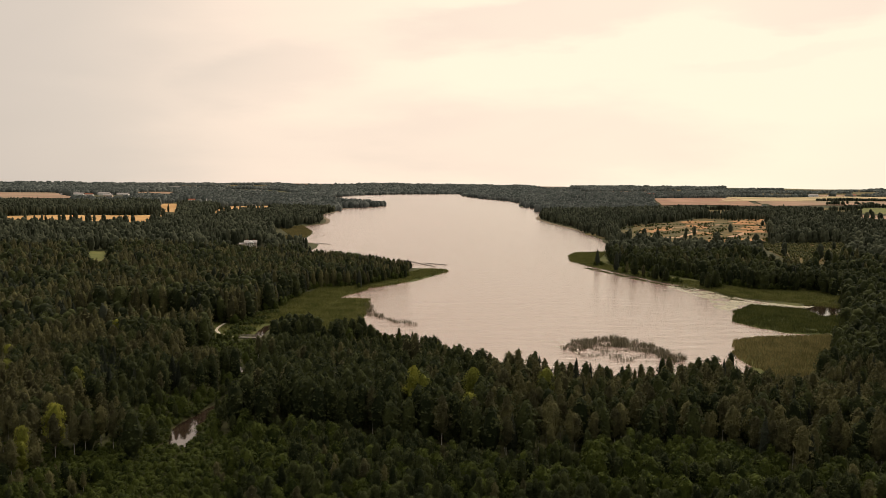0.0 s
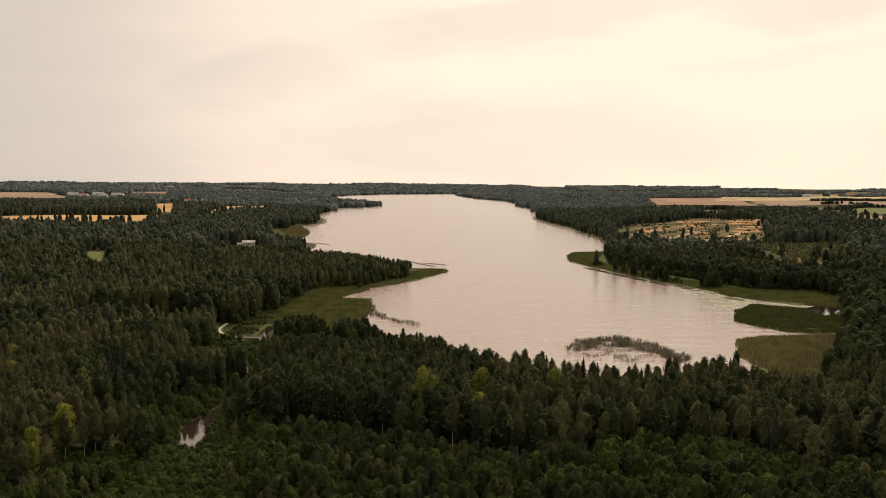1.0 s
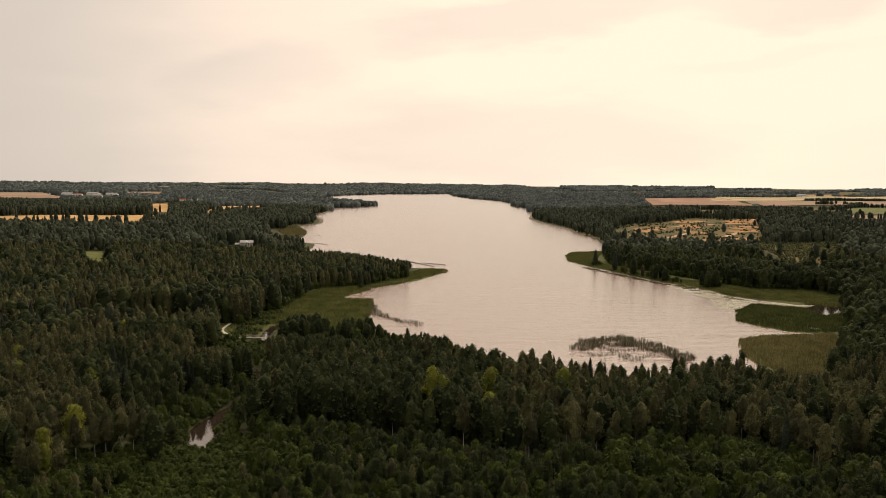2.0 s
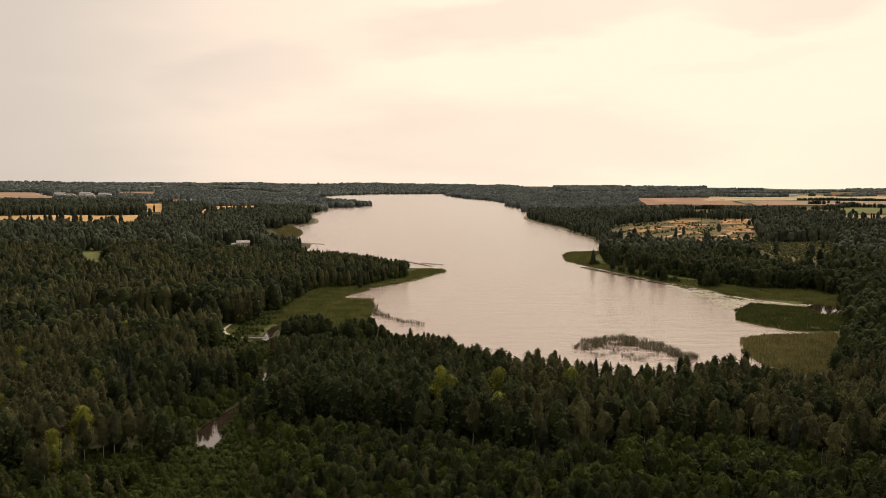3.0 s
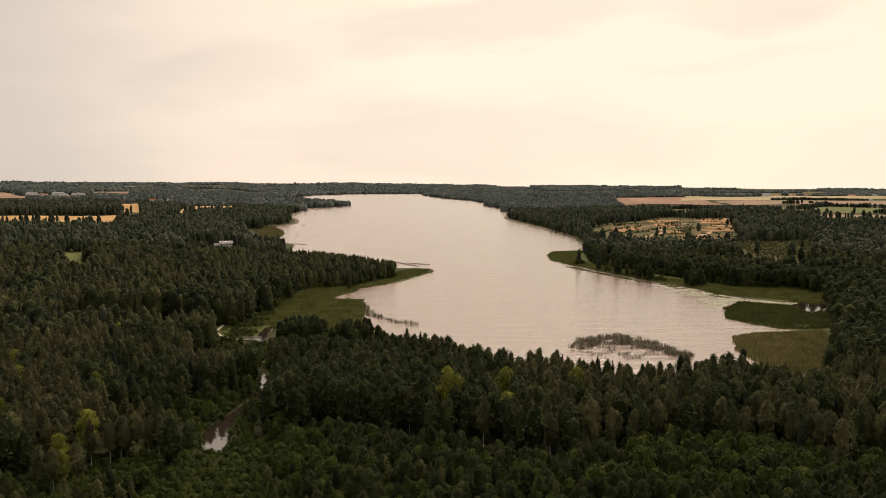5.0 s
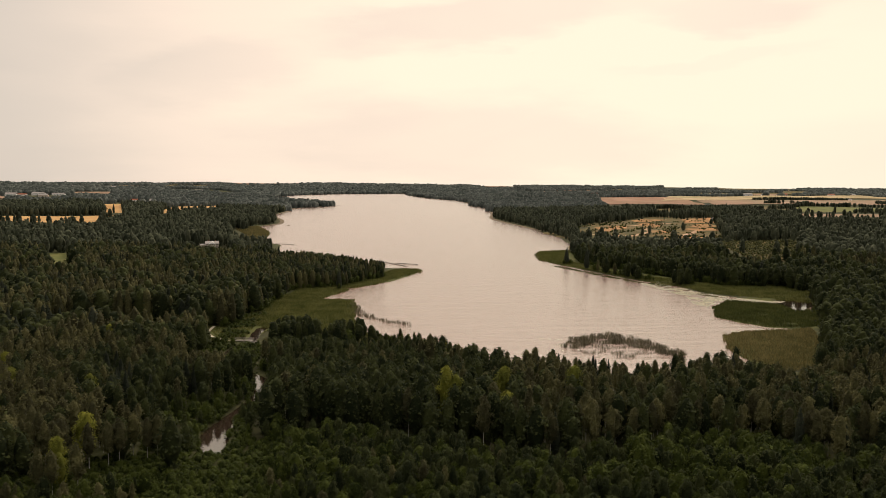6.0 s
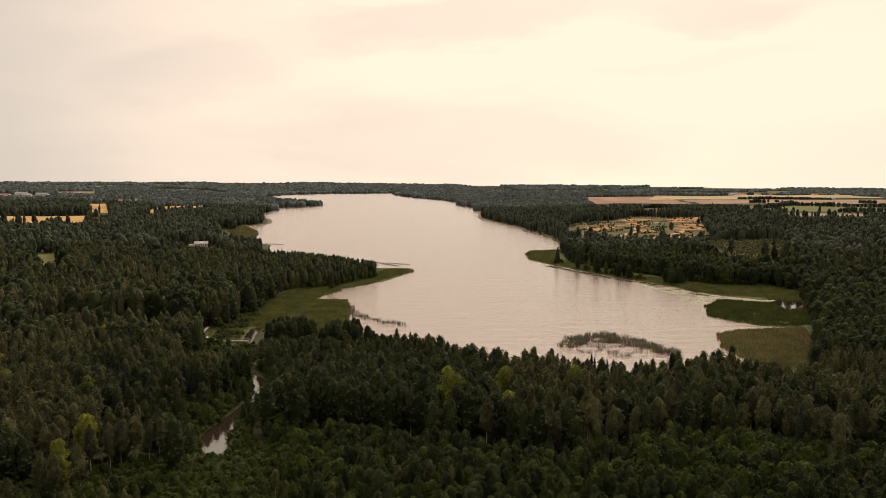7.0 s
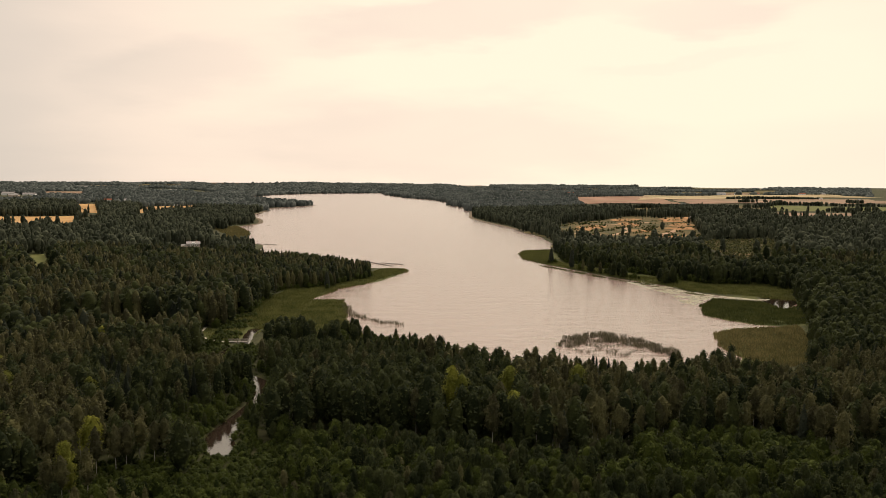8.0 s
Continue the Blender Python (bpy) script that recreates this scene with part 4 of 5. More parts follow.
mass("sallow_scrub", 3, (heather[few], height(heather[few], hd[few]), np.full(few.sum(), 3), rng.uniform(0.8, 2.8, few.sum())), 3, M_sallow, "low pale green sallow bushes in a clearing", False, 1.2)
heather, hd = heather[~sallow], hd[~sallow]
mass("heath_scrub", 3, (heather, height(heather, hd), np.full(len(heather), 3), rng.uniform(0.8, 3.0, len(heather))), 3, M_mass["willow"], "scattered low green bushes over sandy heath", False)
middle = planted(np.concatenate([p[keep(p)] for p, keep in ((plots(335, 660, 4.6), lambda p: (p[:, 0] < 20) | (np.hypot(*p.T) < 460)), (plots(460, 660, 6.0), lambda p: p[:, 0] >= 20), (plots(660, 720, 6.0), lambda p: p[:, 0] < 2000))]))
for kk, kind in enumerate(KINDS):
    mass("middle_wood_" + kind, 2, middle, kk, M_mass[kind], "closed wood of " + kind + " trees behind the shore")
# bushes along the edges of the woods
edge = plots(330, 780, 3.0)
ed = shore_distance(edge)
rim = np.min([to_line(edge, np.array(c, float), True) for _, c, _ in MARSHES], 0)
ok = wooded(edge, ed) & ((ed < 9) | (rim < 6))
edge, ed = edge[ok], ed[ok]
mass("edge_bushes", 2, (edge, height(edge, ed), np.full(len(edge), 3), rng.uniform(2.0, 5.5, len(edge))), 3, M_mass["willow"], "leafy bushes along the edges of the wood", False)
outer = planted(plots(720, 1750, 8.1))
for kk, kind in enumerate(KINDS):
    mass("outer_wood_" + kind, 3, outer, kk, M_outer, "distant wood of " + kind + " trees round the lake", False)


def hedgerows():
    """Broken rows of trees along the field edges."""
    rows_xy = [((540, 1640), (830, 1560)), ((560, 1665), (800, 1590)), ((830, 1560), (990, 1720)), ((930, 1700), (1240, 1600)), ((790, 1400), (960, 1330)), ((880, 1880), (1300, 1850)), ((890, 1905), (1310, 1880)), ((1120, 2230), (1520, 2330)), ((1130, 2260), (1530, 2360)), ((-720, 1135), (-455, 1240))]
    pts = np.concatenate([np.array(a) + (np.array(b, float) - a) * np.arange(0, 1, 3.2 / math.dist(a, b))[:, None] for a, b in rows_xy])
    pts = pts + rng.normal(0, 3.0, pts.shape)
    pts = pts[(ripple(pts, 330, 46) + 0.5 * ripple(pts, 70, 47)) > -0.25]
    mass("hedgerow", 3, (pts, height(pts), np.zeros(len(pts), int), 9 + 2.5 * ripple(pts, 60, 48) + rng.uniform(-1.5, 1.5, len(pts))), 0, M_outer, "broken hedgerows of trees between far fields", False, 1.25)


hedgerows()


# open ground round far hamlets
HAMLETS = [(-1120, 2120, -930, 2350), (-1430, 3440, -1200, 3530), (770, 2900, 900, 2990), (1430, 2930, 1700, 3050), (-720, 1890, -590, 1990), (-900, 3180, -700, 3260)]


def far_woods():
    """Woods towards the horizon: clumps of crowns, with gaps for farmland."""
    pts = np.concatenate([plots(1750, 3000, 15, 36), plots(3000, 4850, 25, 36)])
    d = shore_distance(pts)
    ok = (d > 4) & ((ripple(pts, 900, 51) + 0.7 * ripple(pts, 330, 52) > -0.95) | (d < 90))
    for poly in OPEN_GROUND:
        for reach in (1.0, 1.05, 1.10, 1.15, 1.2) if poly[0, 1] < 2800 else (1.0, 1.04):
            ok &= ~inside((pts + [15, 0]) * reach - [15, 0], poly)
    for x0, y0, x1, y1 in HAMLETS:
        for reach in (1.0, 1.06, 1.12, 1.18):
            q = (pts + [15, 0]) * reach - [15, 0]
            ok &= ~((q[:, 0] > x0) & (q[:, 0] < x1) & (q[:, 1] > y0) & (q[:, 1] < y1))
    pts, d = pts[ok], d[ok]
    z = height(pts, d)
    r = np.hypot(*pts.T)
    n, segs = len(pts), 5
    wide = np.where(r < 3000, 8.0, 13.0) * rng.uniform(0.7, 1.25, n)
    tall = 13 + 3 * ripple(pts, 200, 53) + rng.uniform(-2, 2, n)
    spin = rng.uniform(0, 6.283, n)
    rows_v = []
    for h, w in ((-0.05, 0.95), (0.6, 1.0), (1.0, 0.5)):
        a = spin[:, None] + np.arange(segs) * 2 * math.pi / segs + h
        rr = (wide * w)[:, None] * rng.uniform(0.75, 1.2, (n, segs))
        rows_v.append(np.stack([pts[:, :1] + np.cos(a) * rr, pts[:, 1:] + np.sin(a) * rr, (z + tall * h)[:, None] + rng.uniform(-0.9, 0.9, (n, segs))], 2))
    v = np.concatenate(rows_v, 1).reshape(-1, 3)
    f = []
    for i in range(2):
        for k in range(segs):
            f.append([i * segs + k, i * segs + (k + 1) % segs, (i + 1) * segs + (k + 1) % segs, (i + 1) * segs + k])
    f = (np.array(f)[None] + (np.arange(n) * 3 * segs)[:, None, None]).reshape(-1, 4)
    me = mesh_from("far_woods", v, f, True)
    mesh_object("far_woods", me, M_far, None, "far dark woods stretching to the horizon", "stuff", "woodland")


far_woods()

# ---- reeds and water plants ----
def blades(name, poly, density, tall, wide, mat, label, keep=None, sink=0.0):
    """Upright reed blades over a plot."""
    poly = np.array(poly, float)
    lo, hi = poly.min(0), poly.max(0)
    n = int(density * (hi - lo).prod())
    pts = rng.uniform(lo, hi, (n, 2))
    ok = inside(pts + np.stack([ripple(pts, 9, 61), ripple(pts, 8, 62)], 1) * 1.3, poly)
    if keep is not None:
        ok &= keep(pts)
    pts = pts[ok]
    n = len(pts)
    z = np.maximum(height(pts), -sink) - 0.05
    h = tall * rng.uniform(0.6, 1.15, n) * (1 + 0.18 * ripple(pts, 14, 63))
    a = rng.uniform(0, 6.283, n)
    w = wide * rng.uniform(0.6, 1.3, n)
    side = np.stack([np.cos(a) * w, np.sin(a) * w, np.zeros(n)], 1)
    lean = rng.normal(0, 0.16, (n, 2)) * h[:, None]
    base = np.column_stack([pts, z])
    tip = base + np.column_stack([lean, h])
    mid = base + np.column_stack([lean * 0.4, h * 0.62])
    v = np.stack([base - side, base + side, mid + side * 0.8, tip, mid - side * 0.8], 1).reshape(-1, 3)
    f = np.arange(5 * n).reshape(n, 5)
    return mesh_object(name, mesh_from(name, v, f), mat, None, label, "stuff", "reeds")


blades("reeds", [(-102, 390), (-60, 350), (-36, 322), (-18, 340), (-14, 376), (-30, 406), (-40, 417), (-40, 442), (-42, 463), (-64, 466), (-59, 478), (-52, 490), (-45, 506), (-62, 518), (-84, 506), (-96, 445)], 5.0, 1.2, 0.11, M_reed, "green reed bed on the flat shore beside the stream mouth", lambda p: shore_distance(p) > -0.5)
blades("reeds", [(-64, 511), (-48, 510), (-30, 534), (-15, 566), (6, 607), (2, 622), (-16, 616), (-34, 580), (-46, 542), (-60, 522)], 5.0, 1.1, 0.11, M_reed, "green reeds on the grassy spit")
blades("reeds", [(119, 690), (130, 648), (150, 590), (165, 548), (182, 512), (205, 500), (225, 505), (178, 570), (153, 640), (142, 685), (176, 790), (138, 778), (126, 745)], 3.6, 1.1, 0.12, M_reed, "green reed fringe below the headland wood")
blades("bulrushes", [(169, 426), (188, 450), (212, 437), (219, 423), (238, 440), (256, 470), (250, 430), (226, 366), (190, 364), (172, 368), (163, 382), (156, 397)], 5.0, 1.4, 0.12, M_reeddark, "dark green bulrush bed in the lake's corner", lambda p: (stream_distance(p) > 0.5) & (ripple(p, 26, 78) + 0.5 * ripple(p, 8, 79) > -1.2) & (np.hypot(p[:, 0] - 187, p[:, 1] - 372) > 3.2))
blades("reeds", [(137, 347), (151, 355), (176, 359), (192, 362), (178, 330), (158, 288), (128, 276), (126, 300), (126, 316)], 5.0, 1.4, 0.11, M_reedtan, "tan flowering reeds in the lake's corner", lambda p: ripple(p, 24, 64) + ripple(p, 9, 65) * 0.4 > -1.15)
blades("reeds", [(184, 510), (190, 484), (200, 470), (226, 452), (240, 442), (258, 440), (275, 480), (265, 525), (225, 518)], 5.0, 1.1, 0.11, M_reed, "green sedge and reeds before the wood")
blades("reeds", [(-171, 882), (-176, 940), (-178, 995), (-190, 1071), (-222, 1180), (-246, 1120), (-206, 990), (-205, 900)], 1.8, 1.3, 0.25, M_reedtan, "pale tan-green reeds along a bay of the lake")
blades("grass", STREAM_MEADOW, 1.6, 1.0, 0.26, M_reed, "tall wet grass along the stream", lambda p: stream_distance(p) > 1.0)
blades("grass", [(-111, 337), (-96, 340), (-100, 374), (-122, 382)], 2.0, 0.5, 0.22, M_reed, "rough green grass beside the footpath", lambda p: to_line(p, FOOTPATH) > 1.2)
# low plants set densely to imitate the wood's dark reflection at the water's edge
blades("bulrushes", [(128, 640), (147, 583), (160, 545), (174, 532), (180, 508), (172, 506), (166, 530), (154, 547), (140, 585), (121, 640)], 2.8, 0.7, 0.28, M_reeddark, "low water plants, also standing for the wood's dark reflection along the shore", lambda p: ripple(p, 13, 76) > -0.3, 0.1)
blades("bulrushes", [(186, 527), (189, 505), (182, 476), (189, 463), (195, 486), (193, 516)], 4.0, 0.6, 0.16, M_reeddark, "dark floating leaves along the marshy shore", lambda p: ripple(p, 12, 77) + 0.5 * ripple(p, 5, 80) > -0.1, 0.1)
# an open crescent of rushes standing in the water
blades("rushes", [(53, 328), (60, 341), (72, 350), (84, 353), (93, 342), (100, 322), (105, 309), (97, 303), (92, 314), (82, 330), (70, 333), (60, 322)], 6.0, 2.2, 0.07, M_rush, "open crescent of dark rushes standing in shallow water", lambda p: ripple(p, 10, 66) + 0.7 * ripple(p, 4, 69) > -0.45, 0.25)
blades("rushes", [(56, 322), (70, 330), (82, 326), (90, 312), (84, 302), (66, 300)], 2.2, 1.7, 0.06, M_rush, "thin scattered rushes standing in shallow water", lambda p: ripple(p, 12, 67) > 0.1, 0.25)
blades("rushes", [(-46, 442), (-41, 442), (-40, 420), (-30, 399), (-14, 384), (-12, 376), (-25, 386), (-42, 408)], 3.0, 1.9, 0.08, M_rush, "fringe of thin rushes standing in the water", lambda p: ripple(p, 11, 68) > -0.4, 0.25)


def lily_pads():
    """Floating pads in drifts over the shallows of the marshy corner."""
    poly = np.array([(176, 538), (186, 510), (188, 488), (198, 470), (226, 448), (214, 438), (188, 453), (167, 430), (163, 440), (170, 470), (165, 505), (160, 545)], float)
    lo, hi = poly.min(0), poly.max(0)
    pts = rng.uniform(lo, hi, (40000, 2))
    ok = inside(pts, poly) & (ripple(pts, 16, 71) + 0.6 * ripple(pts, 6, 72) > -0.25) & (height(pts) < 0.02)
    second = rng.uniform((120, 355), (190, 372), (2500, 2))
    s_ok = (shore_distance(second) > -5) & (height(second) < 0.0) & (ripple(second, 9, 73) > 0)
    third = rng.uniform((40, 318), (62, 350), (900, 2))
    t_ok = ripple(third, 8, 74) + 0.3 * ripple(third, 4, 75) > 0.55
    pts = np.concatenate([pts[ok], second[s_ok], third[t_ok]])
    n = len(pts)
    a = np.arange(6) * math.pi / 3
    r = rng.uniform(0.18, 0.46, n)
    v = np.stack([pts[:, :1] + np.cos(a) * r[:, None], pts[:, 1:] + np.sin(a) * r[:, None], np.full((n, 6), 0.02) + rng.uniform(0, 0.03, (n, 1))], 2)
    me = mesh_from("lily_pads", v.reshape(-1, 3), np.arange(6 * n).reshape(n, 6))
    mesh_object("lily_pads", me, M_lily, None, "drifts of yellow-green floating lily pads", "stuff", "water plants")


lily_pads()


# ---- footpath, footbridge and jetties ----
def ribbon(name, line, wide, mat, lift, label, category):
    line = np.array(line, float)
    t = np.linspace(0, len(line) - 1, 60)
    pts = np.stack([np.interp(t, np.arange(len(line)), line[:, k]) for k in (0, 1)], 1)
    for _ in range(3):
        pts[1:-1] = (pts[:-2] + pts[1:-1] * 2 + pts[2:]) / 4
    d = np.gradient(pts, axis=0)
    d /= np.linalg.norm(d, axis=1)[:, None]
    nrm = np.stack([-d[:, 1], d[:, 0]], 1) * (wide / 2)
    both = np.concatenate([pts - nrm, pts + nrm])
    z = np.maximum(height(both), 0.2) + lift
    n = len(pts)
    i = np.arange(n - 1)
    me = mesh_from(name, np.column_stack([both, z]), np.stack([i, i + 1, n + i + 1, n + i], 1), True)
    return mesh_object(name, me, mat, None, label, "structure", category)


ribbon("path", [(-112, 378), (-112, 366), (-111, 360), (-108, 354), (-105, 350), (-101, 346), (-96, 343.2)], 1.4, M_path, 0.12, "pale gravel footpath curving through grass to a footbridge", "path")
for name, line in (("track_heath", [(300, 800), (330, 900), (400, 985), (470, 1120)]), ("track_heath_west", [(262, 1010), (300, 960), (345, 1010), (360, 1080)]), ("track_heath_north", [(285, 1075), (350, 1140), (440, 1180)])):
    ribbon(name, line, 9.0, material(name + "_sand", ((0.24, 0.145, 0.085), (0.34, 0.22, 0.135), (0.40, 0.27, 0.18)), scale=0.2, bump=0.5, bump_scale=0.8), 0.6, "bare orange sand track over the heath", "track")


for name, line in (("beach_west", [(-213, 1190), (-196, 1250), (-205, 1330), (-214, 1378), (-248, 1500), (-254, 1545), (-246, 1600), (-244, 1740), (-262, 1871), (-206, 1978), (-150, 2115)]),
                   ("beach_east", [(252, 2398), (228, 2142), (246, 1940), (217, 1650), (183, 1455), (187, 1304), (199, 1197), (206, 1082)]), ("beach_far", [(-335, 3548), (-239, 3724), (-80, 3838), (95, 3945)])):
    ribbon(name, line, 7.0, M_mud, 0.1, "narrow strip of bare sandy shore", "shore")


def walkway(name, a, b, wide, deck, label, category, rail=0.0):
    """A plank walkway on posts from a to b, with or without railings."""
    a, b = Vector(a), Vector(b)
    length = (b - a).length
    root = new(name)
    root.matrix_world = Matrix.Translation((a.x, a.y, deck)) @ Matrix.Rotation(math.atan2(b.y - a.y, b.x - a.x), 4, "Z")
    tagged(root, label, category)
    count = int(length / 0.62)
    plank = None
    for i in range(count):
        x = i * length / count
        if plank is None:
            bm = box(bmesh.new(), 0, -wide / 2, -0.05, length / count - 0.04, wide / 2, 0.0, 0.008)
            plank = part("plank", bm, M_wood, root)
        else:
            o = new("plank", plank.data)
            o.parent, o.location = root, (x, 0, 0)
    for side in (-1, 1):
        part("beam", box(bmesh.new(), 0, side * wide * 0.36 - 0.06, -0.25, length, side * wide * 0.36 + 0.06, -0.06), M_wood, root)
        posts = max(2, int(length / 3.0))
        for i in range(posts + 1):
            x = 0.1 + i * (length - 0.2) / posts
            part("post", box(bmesh.new(), x - 0.08, side * wide * 0.42 - 0.08, -deck - 1.0, x + 0.08, side * wide * 0.42 + 0.08, rail if rail else 0.25), M_wood, root)
        if rail:
            for z in (rail, rail * 0.55):
                part("rail", box(bmesh.new(), 0, side * wide * 0.42 - 0.05, z - 0.06, length, side * wide * 0.42 + 0.05, z + 0.06, 0.01), M_wood, root, "pale weathered wooden rail")
    return root


walkway("footbridge", (-95, 343.0), (-86.5, 342.7), 2.0, 1.0, "pale wooden footbridge with railings over the stream", "bridge", 1.05)
walkway("jetty", (-36, 688), (-7, 641), 2.0, 0.45, "long grey wooden jetty standing in the lake", "jetty")
walkway("jetty", (-16, 666), (3, 653), 2.0, 0.45, "short grey wooden jetty head in the lake", "jetty")
walkway("jetty", (-150, 866), (-128, 852), 1.8, 0.45, "small grey wooden jetty beside reeds", "jetty")


def rowing_boat(x, y, turn):
    root = new("rowing_boat")
    root.matrix_world = pose(x, y, 0.0, 0, 0, turn)
    tagged(root, "small dark wooden rowing boat moored on the lake", "boat", "moored boats")
    bm = bmesh.new()
    stations = [(-2.1, 0.50, 0.42), (-1.0, 0.72, 0.36), (0.3, 0.74, 0.36), (1.4, 0.48, 0.44), (2.2, 0.04, 0.58)]
    rows = [[bm.verts.new((sx, w * k, z)) for k, z in ((-1, h), (-0.75, 0.02), (0, -0.12), (0.75, 0.02), (1, h))] for sx, w, h in stations]
    for r0, r1 in zip(rows, rows[1:]):
        for i in range(4):
            bm.faces.new((r0[i], r0[i + 1], r1[i + 1], r1[i]))
    bm.faces.new(rows[0])
    bmesh.ops.solidify(bm, geom=bm.faces[:], thickness=0.04)
    part("hull", bm, M_bark, root)
    for sx in (-1.3, 0.1):
        part("bench", box(bmesh.new(), sx - 0.14, -0.62, 0.18, sx + 0.14, 0.62, 0.22), M_wood, root)


rowing_boat(-178, 1205, 20)
rowing_boat(-158, 985, 70)


# ---- buildings ----
def gable(bm, x0, y0, x1, y1, z, rise, over=0.4, thick=0.25):
    """A ridged roof along x."""
    ym = (y0 + y1) / 2
    prof = [(y0 - over, z), (ym, z + rise), (y1 + over, z), (y1 + over, z + thick), (ym, z + rise + thick), (y0 - over, z + thick)]
    a = [bm.verts.new((x0 - over, y, h)) for y, h in prof]
    b = [bm.verts.new((x1 + over, y, h)) for y, h in prof]
    bm.faces.new(a[::-1])
    bm.faces.new(b)
    for i in range(6):
        j = (i + 1) % 6
        bm.faces.new((a[i], a[j], b[j], b[i]))
    return bm


def window(parent, x, y, z, w, h):
    """A sash window on a wall that faces south."""
    frame_part = part("window", box(bmesh.new(), x - w / 2, y - 0.08, z, x + w / 2, y + 0.02, z + h, 0.02), M_white, parent, "white framed window")
    for sx in (-1, 1):
        part("pane", box(bmesh.new(), x + sx * w * 0.23 - w * 0.19, y - 0.10, z + h * 0.07, x + sx * w * 0.23 + w * 0.19, y - 0.07, z + h * 0.93), M_pane, frame_part, "dark glass pane")


def manor(x, y, z, turn):
    root = new("manor_house")
    root.matrix_world = pose(x, y, z, 0, 0, turn) @ Matrix.Diagonal((0.76, 0.72, 0.66, 1))
    tagged(root, "pale plastered manor house with a pediment among trees", "house")
    part("wall", box(bmesh.new(), -8.5, 0, -2.5, 8.5, 11, 7.2), M_plaster, root)
    part("roof", gable(bmesh.new(), -8.5, 0, 8.5, 11, 7.2, 3.4, 0.7), M_roof, root, "pale grey sheet-metal roof")
    bm = bmesh.new()
    tri = [(-4.6, 7.2), (4.6, 7.2), (0, 10.2)]
    a = [bm.verts.new((px, -2.4, pz)) for px, pz in tri]
    b = [bm.verts.new((px, 5.0, pz)) for px, pz in tri]
    bm.faces.new(a)
    bm.faces.new(b[::-1])
    for i in range(3):
        j = (i + 1) % 3
        bm.faces.new((a[j], a[i], b[i], b[j]))
    part("pediment", bm, M_white, root, "white triangular pediment")
    part("cornice", box(bmesh.new(), -4.9, -2.7, 6.8, 4.9, 0.0, 7.2, 0.05), M_white, root)
    for i in range(4):
        bm = bmesh.new()
        bmesh.ops.create_cone(bm, cap_ends=True, segments=12, radius1=0.36, radius2=0.30, depth=9.2)
        bmesh.ops.translate(bm, verts=bm.verts, vec=(-3.9 + 2.6 * i, -2.0, 2.3))
        part("column", bm, M_white, root, "white round column")
    for z0 in (1.0, 4.3):
        for wx in (-7.2, -5.6, -2.6, 0, 2.6, 5.6, 7.2):
            window(root, wx, 0, z0, 1.1, 1.9)
    part("side_wing", box(bmesh.new(), -15.5, 1.5, -2.5, -8.5, 9.5, 4.6), M_plaster, root)
    part("wing_roof", gable(bmesh.new(), -15.5, 1.5, -8.6, 9.5, 4.6, 2.0, 0.4), M_roof, root)
    for wx in (-14, -12, -10):
        window(root, wx, 1.5, 1.0, 1.0, 1.7)
    for cx in (-4.5, 4.8):
        part("chimney", box(bmesh.new(), cx - 0.5, 6.2, 9.0, cx + 0.5, 7.2, 12.0, 0.04), M_redroof, root, "red brick chimney")


manor(-205, 790, float(height(np.array([(-205.0, 790.0)]))[0]) + 0.8, 14)


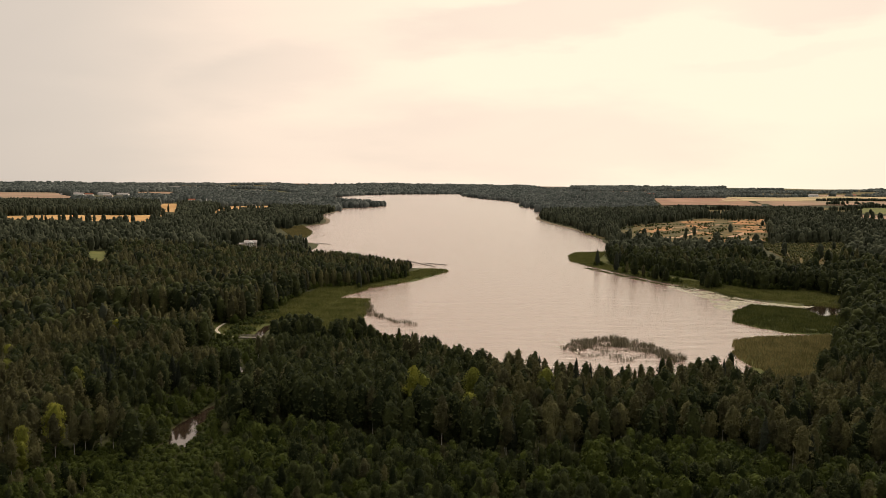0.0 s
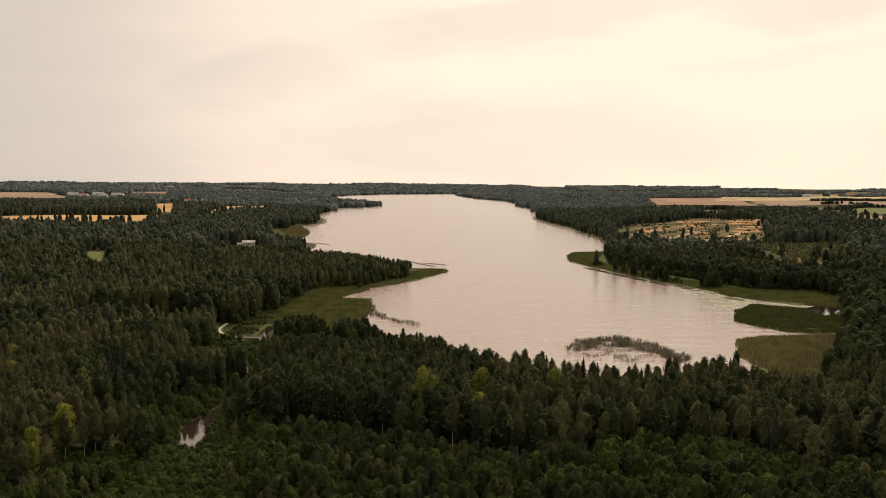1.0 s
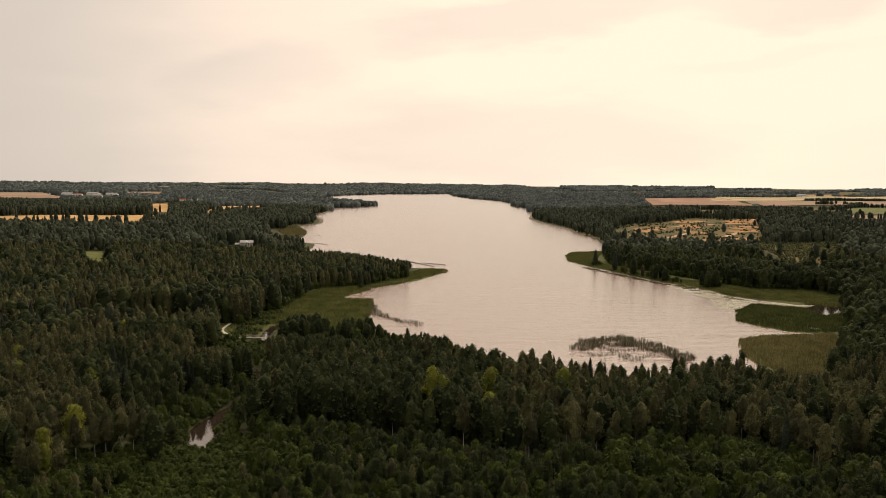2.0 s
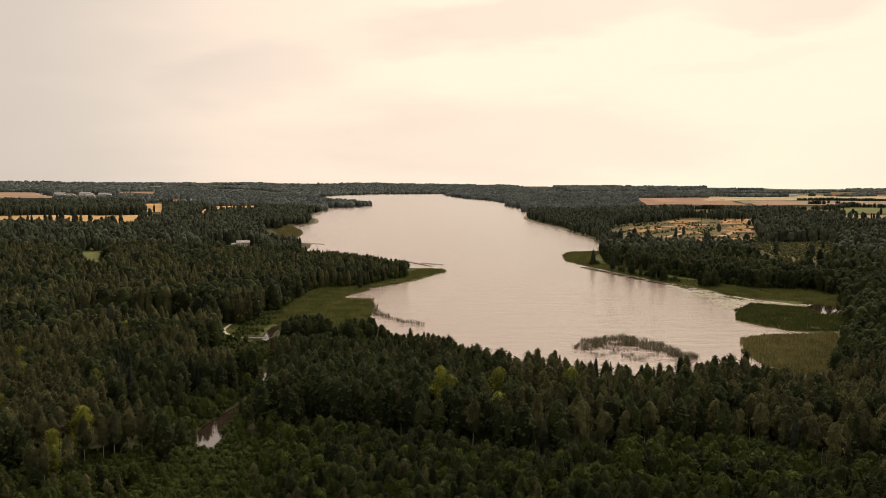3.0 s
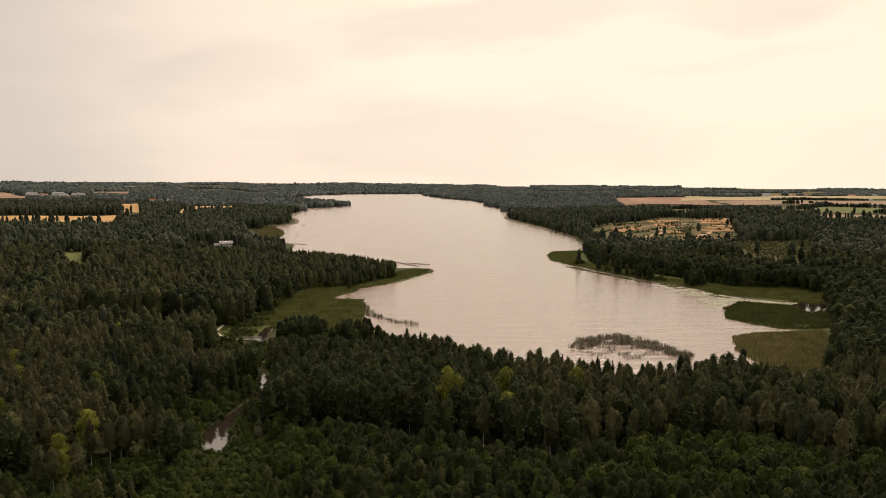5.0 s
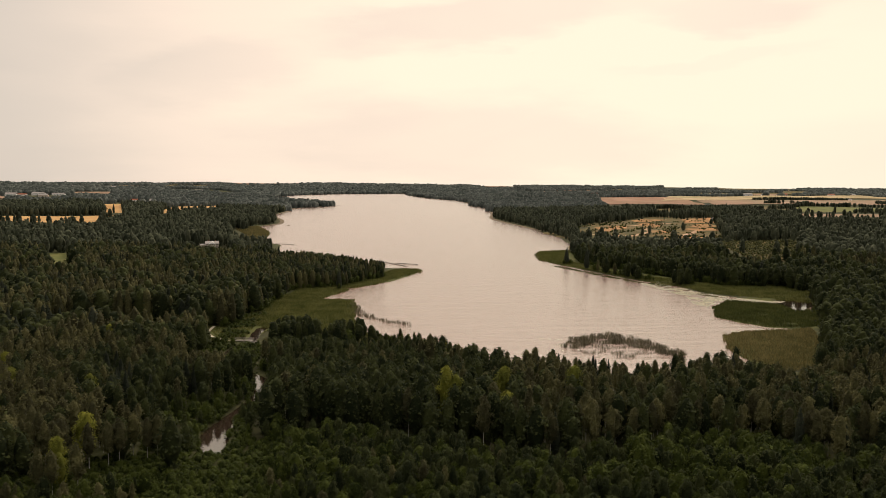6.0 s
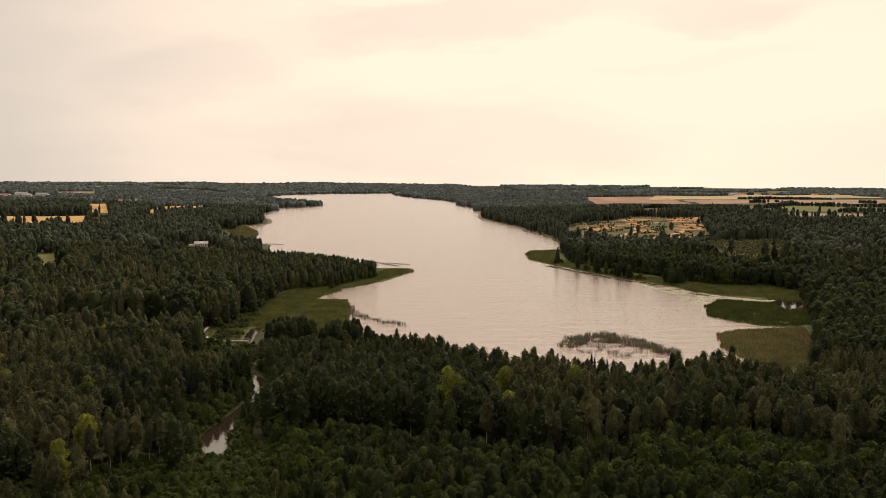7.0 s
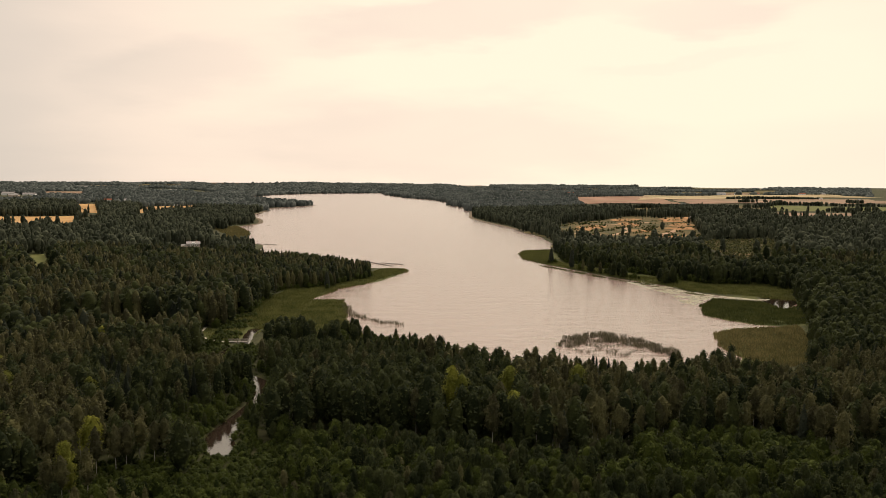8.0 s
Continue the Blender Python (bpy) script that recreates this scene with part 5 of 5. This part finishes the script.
def farm_building(x, y, turn, long, deep, tall, roof, wall, label):
    z = float(height(np.array([(x, y)], float))[0])
    root = new("farm_building")
    root.matrix_world = pose(x, y, z, 0, 0, turn)
    tagged(root, label, "building", "far farm buildings")
    part("wall", box(bmesh.new(), -long / 2, -deep / 2, -1.5, long / 2, deep / 2, tall), wall, root)
    part("roof", gable(bmesh.new(), -long / 2, -deep / 2, long / 2, deep / 2, tall, deep * 0.28), roof, root)
    part("door", box(bmesh.new(), -1.6, -deep / 2 - 0.12, 0, 1.6, -deep / 2 + 0.02, 3.0), M_bark, root, "dark barn door")
    for wx in np.arange(-long / 2 + 3, long / 2 - 2, 5.5):
        if abs(wx) > 2.5:
            window(root, float(wx), -deep / 2, 1.4, 1.4, 1.2)


FARMS = [(-1345, 3485, 0, 130, 24, 11.0), (-1255, 3490, 3, 90, 24, 10.0), (820, 2950, 2, 60, 20, 9.0), (868, 2960, -3, 36, 18, 8.0), (1480, 2990, -4, 60, 20, 9.0), (1560, 3000, 2, 44, 20, 9.0), (1640, 3010, 5, 70, 20, 9.0), (-1085, 2222, 4, 50, 18, 8.0), (-1040, 2290, -5, 60, 18, 8.0), (-970, 2160, 8, 40, 16, 8.0), (-650, 1930, 0, 30, 14, 7.0), (-620, 1950, 10, 24, 14, 7.0), (-820, 3225, 0, 110, 22, 9.0),
         (-1130, 2230, 5, 40, 14, 6.0), (-1060, 2230, -4, 46, 14, 6.0), (-985, 2190, 8, 30, 12, 6.5), (-1000, 2330, 0, 60, 15, 6.0), (-760, 2640, 3, 50, 14, 6.0), (-890, 1990, 10, 18, 9, 4.5), (-640, 1980, 0, 16, 9, 4.5),
         (-1500, 3700, 0, 60, 18, 8.0), (-1380, 3720, 4, 40, 16, 7.0), (-900, 3750, 0, 60, 18, 7.0), (-640, 3720, 0, 50, 18, 7.0),
         (1010, 3350, 0, 36, 14, 7.0), (1120, 3360, 5, 26, 14, 6.0), (1850, 3000, -8, 44, 16, 7.0), (1960, 3020, 4, 30, 14, 6.0), (1500, 2340, 0, 24, 12, 5.0), (1440, 2060, -6, 18, 10, 5.0),
         (-395, 1690, 6, 16, 8, 4.0), (-455, 1790, -8, 14, 8, 4.0), (-520, 1880, 12, 18, 9, 4.5), (-330, 1560, 4, 13, 8, 4.0), (-600, 2120, 0, 20, 9, 4.5), (520, 1195, 10, 14, 8, 4.0), (560, 1290, -12, 16, 8, 4.5), (690, 1330, 4, 18, 9, 4.5)]
for n, (x, y, turn, long, deep, tall) in enumerate(FARMS):
    red = n % 4 == 2
    farm_building(x, y, turn, long * 0.6, deep * 0.8, tall * 0.72, M_redroof if red else M_roof, M_white if n % 3 else M_plaster, "low pale farm building with a red roof" if red else "long low pale farm building with a grey roof")
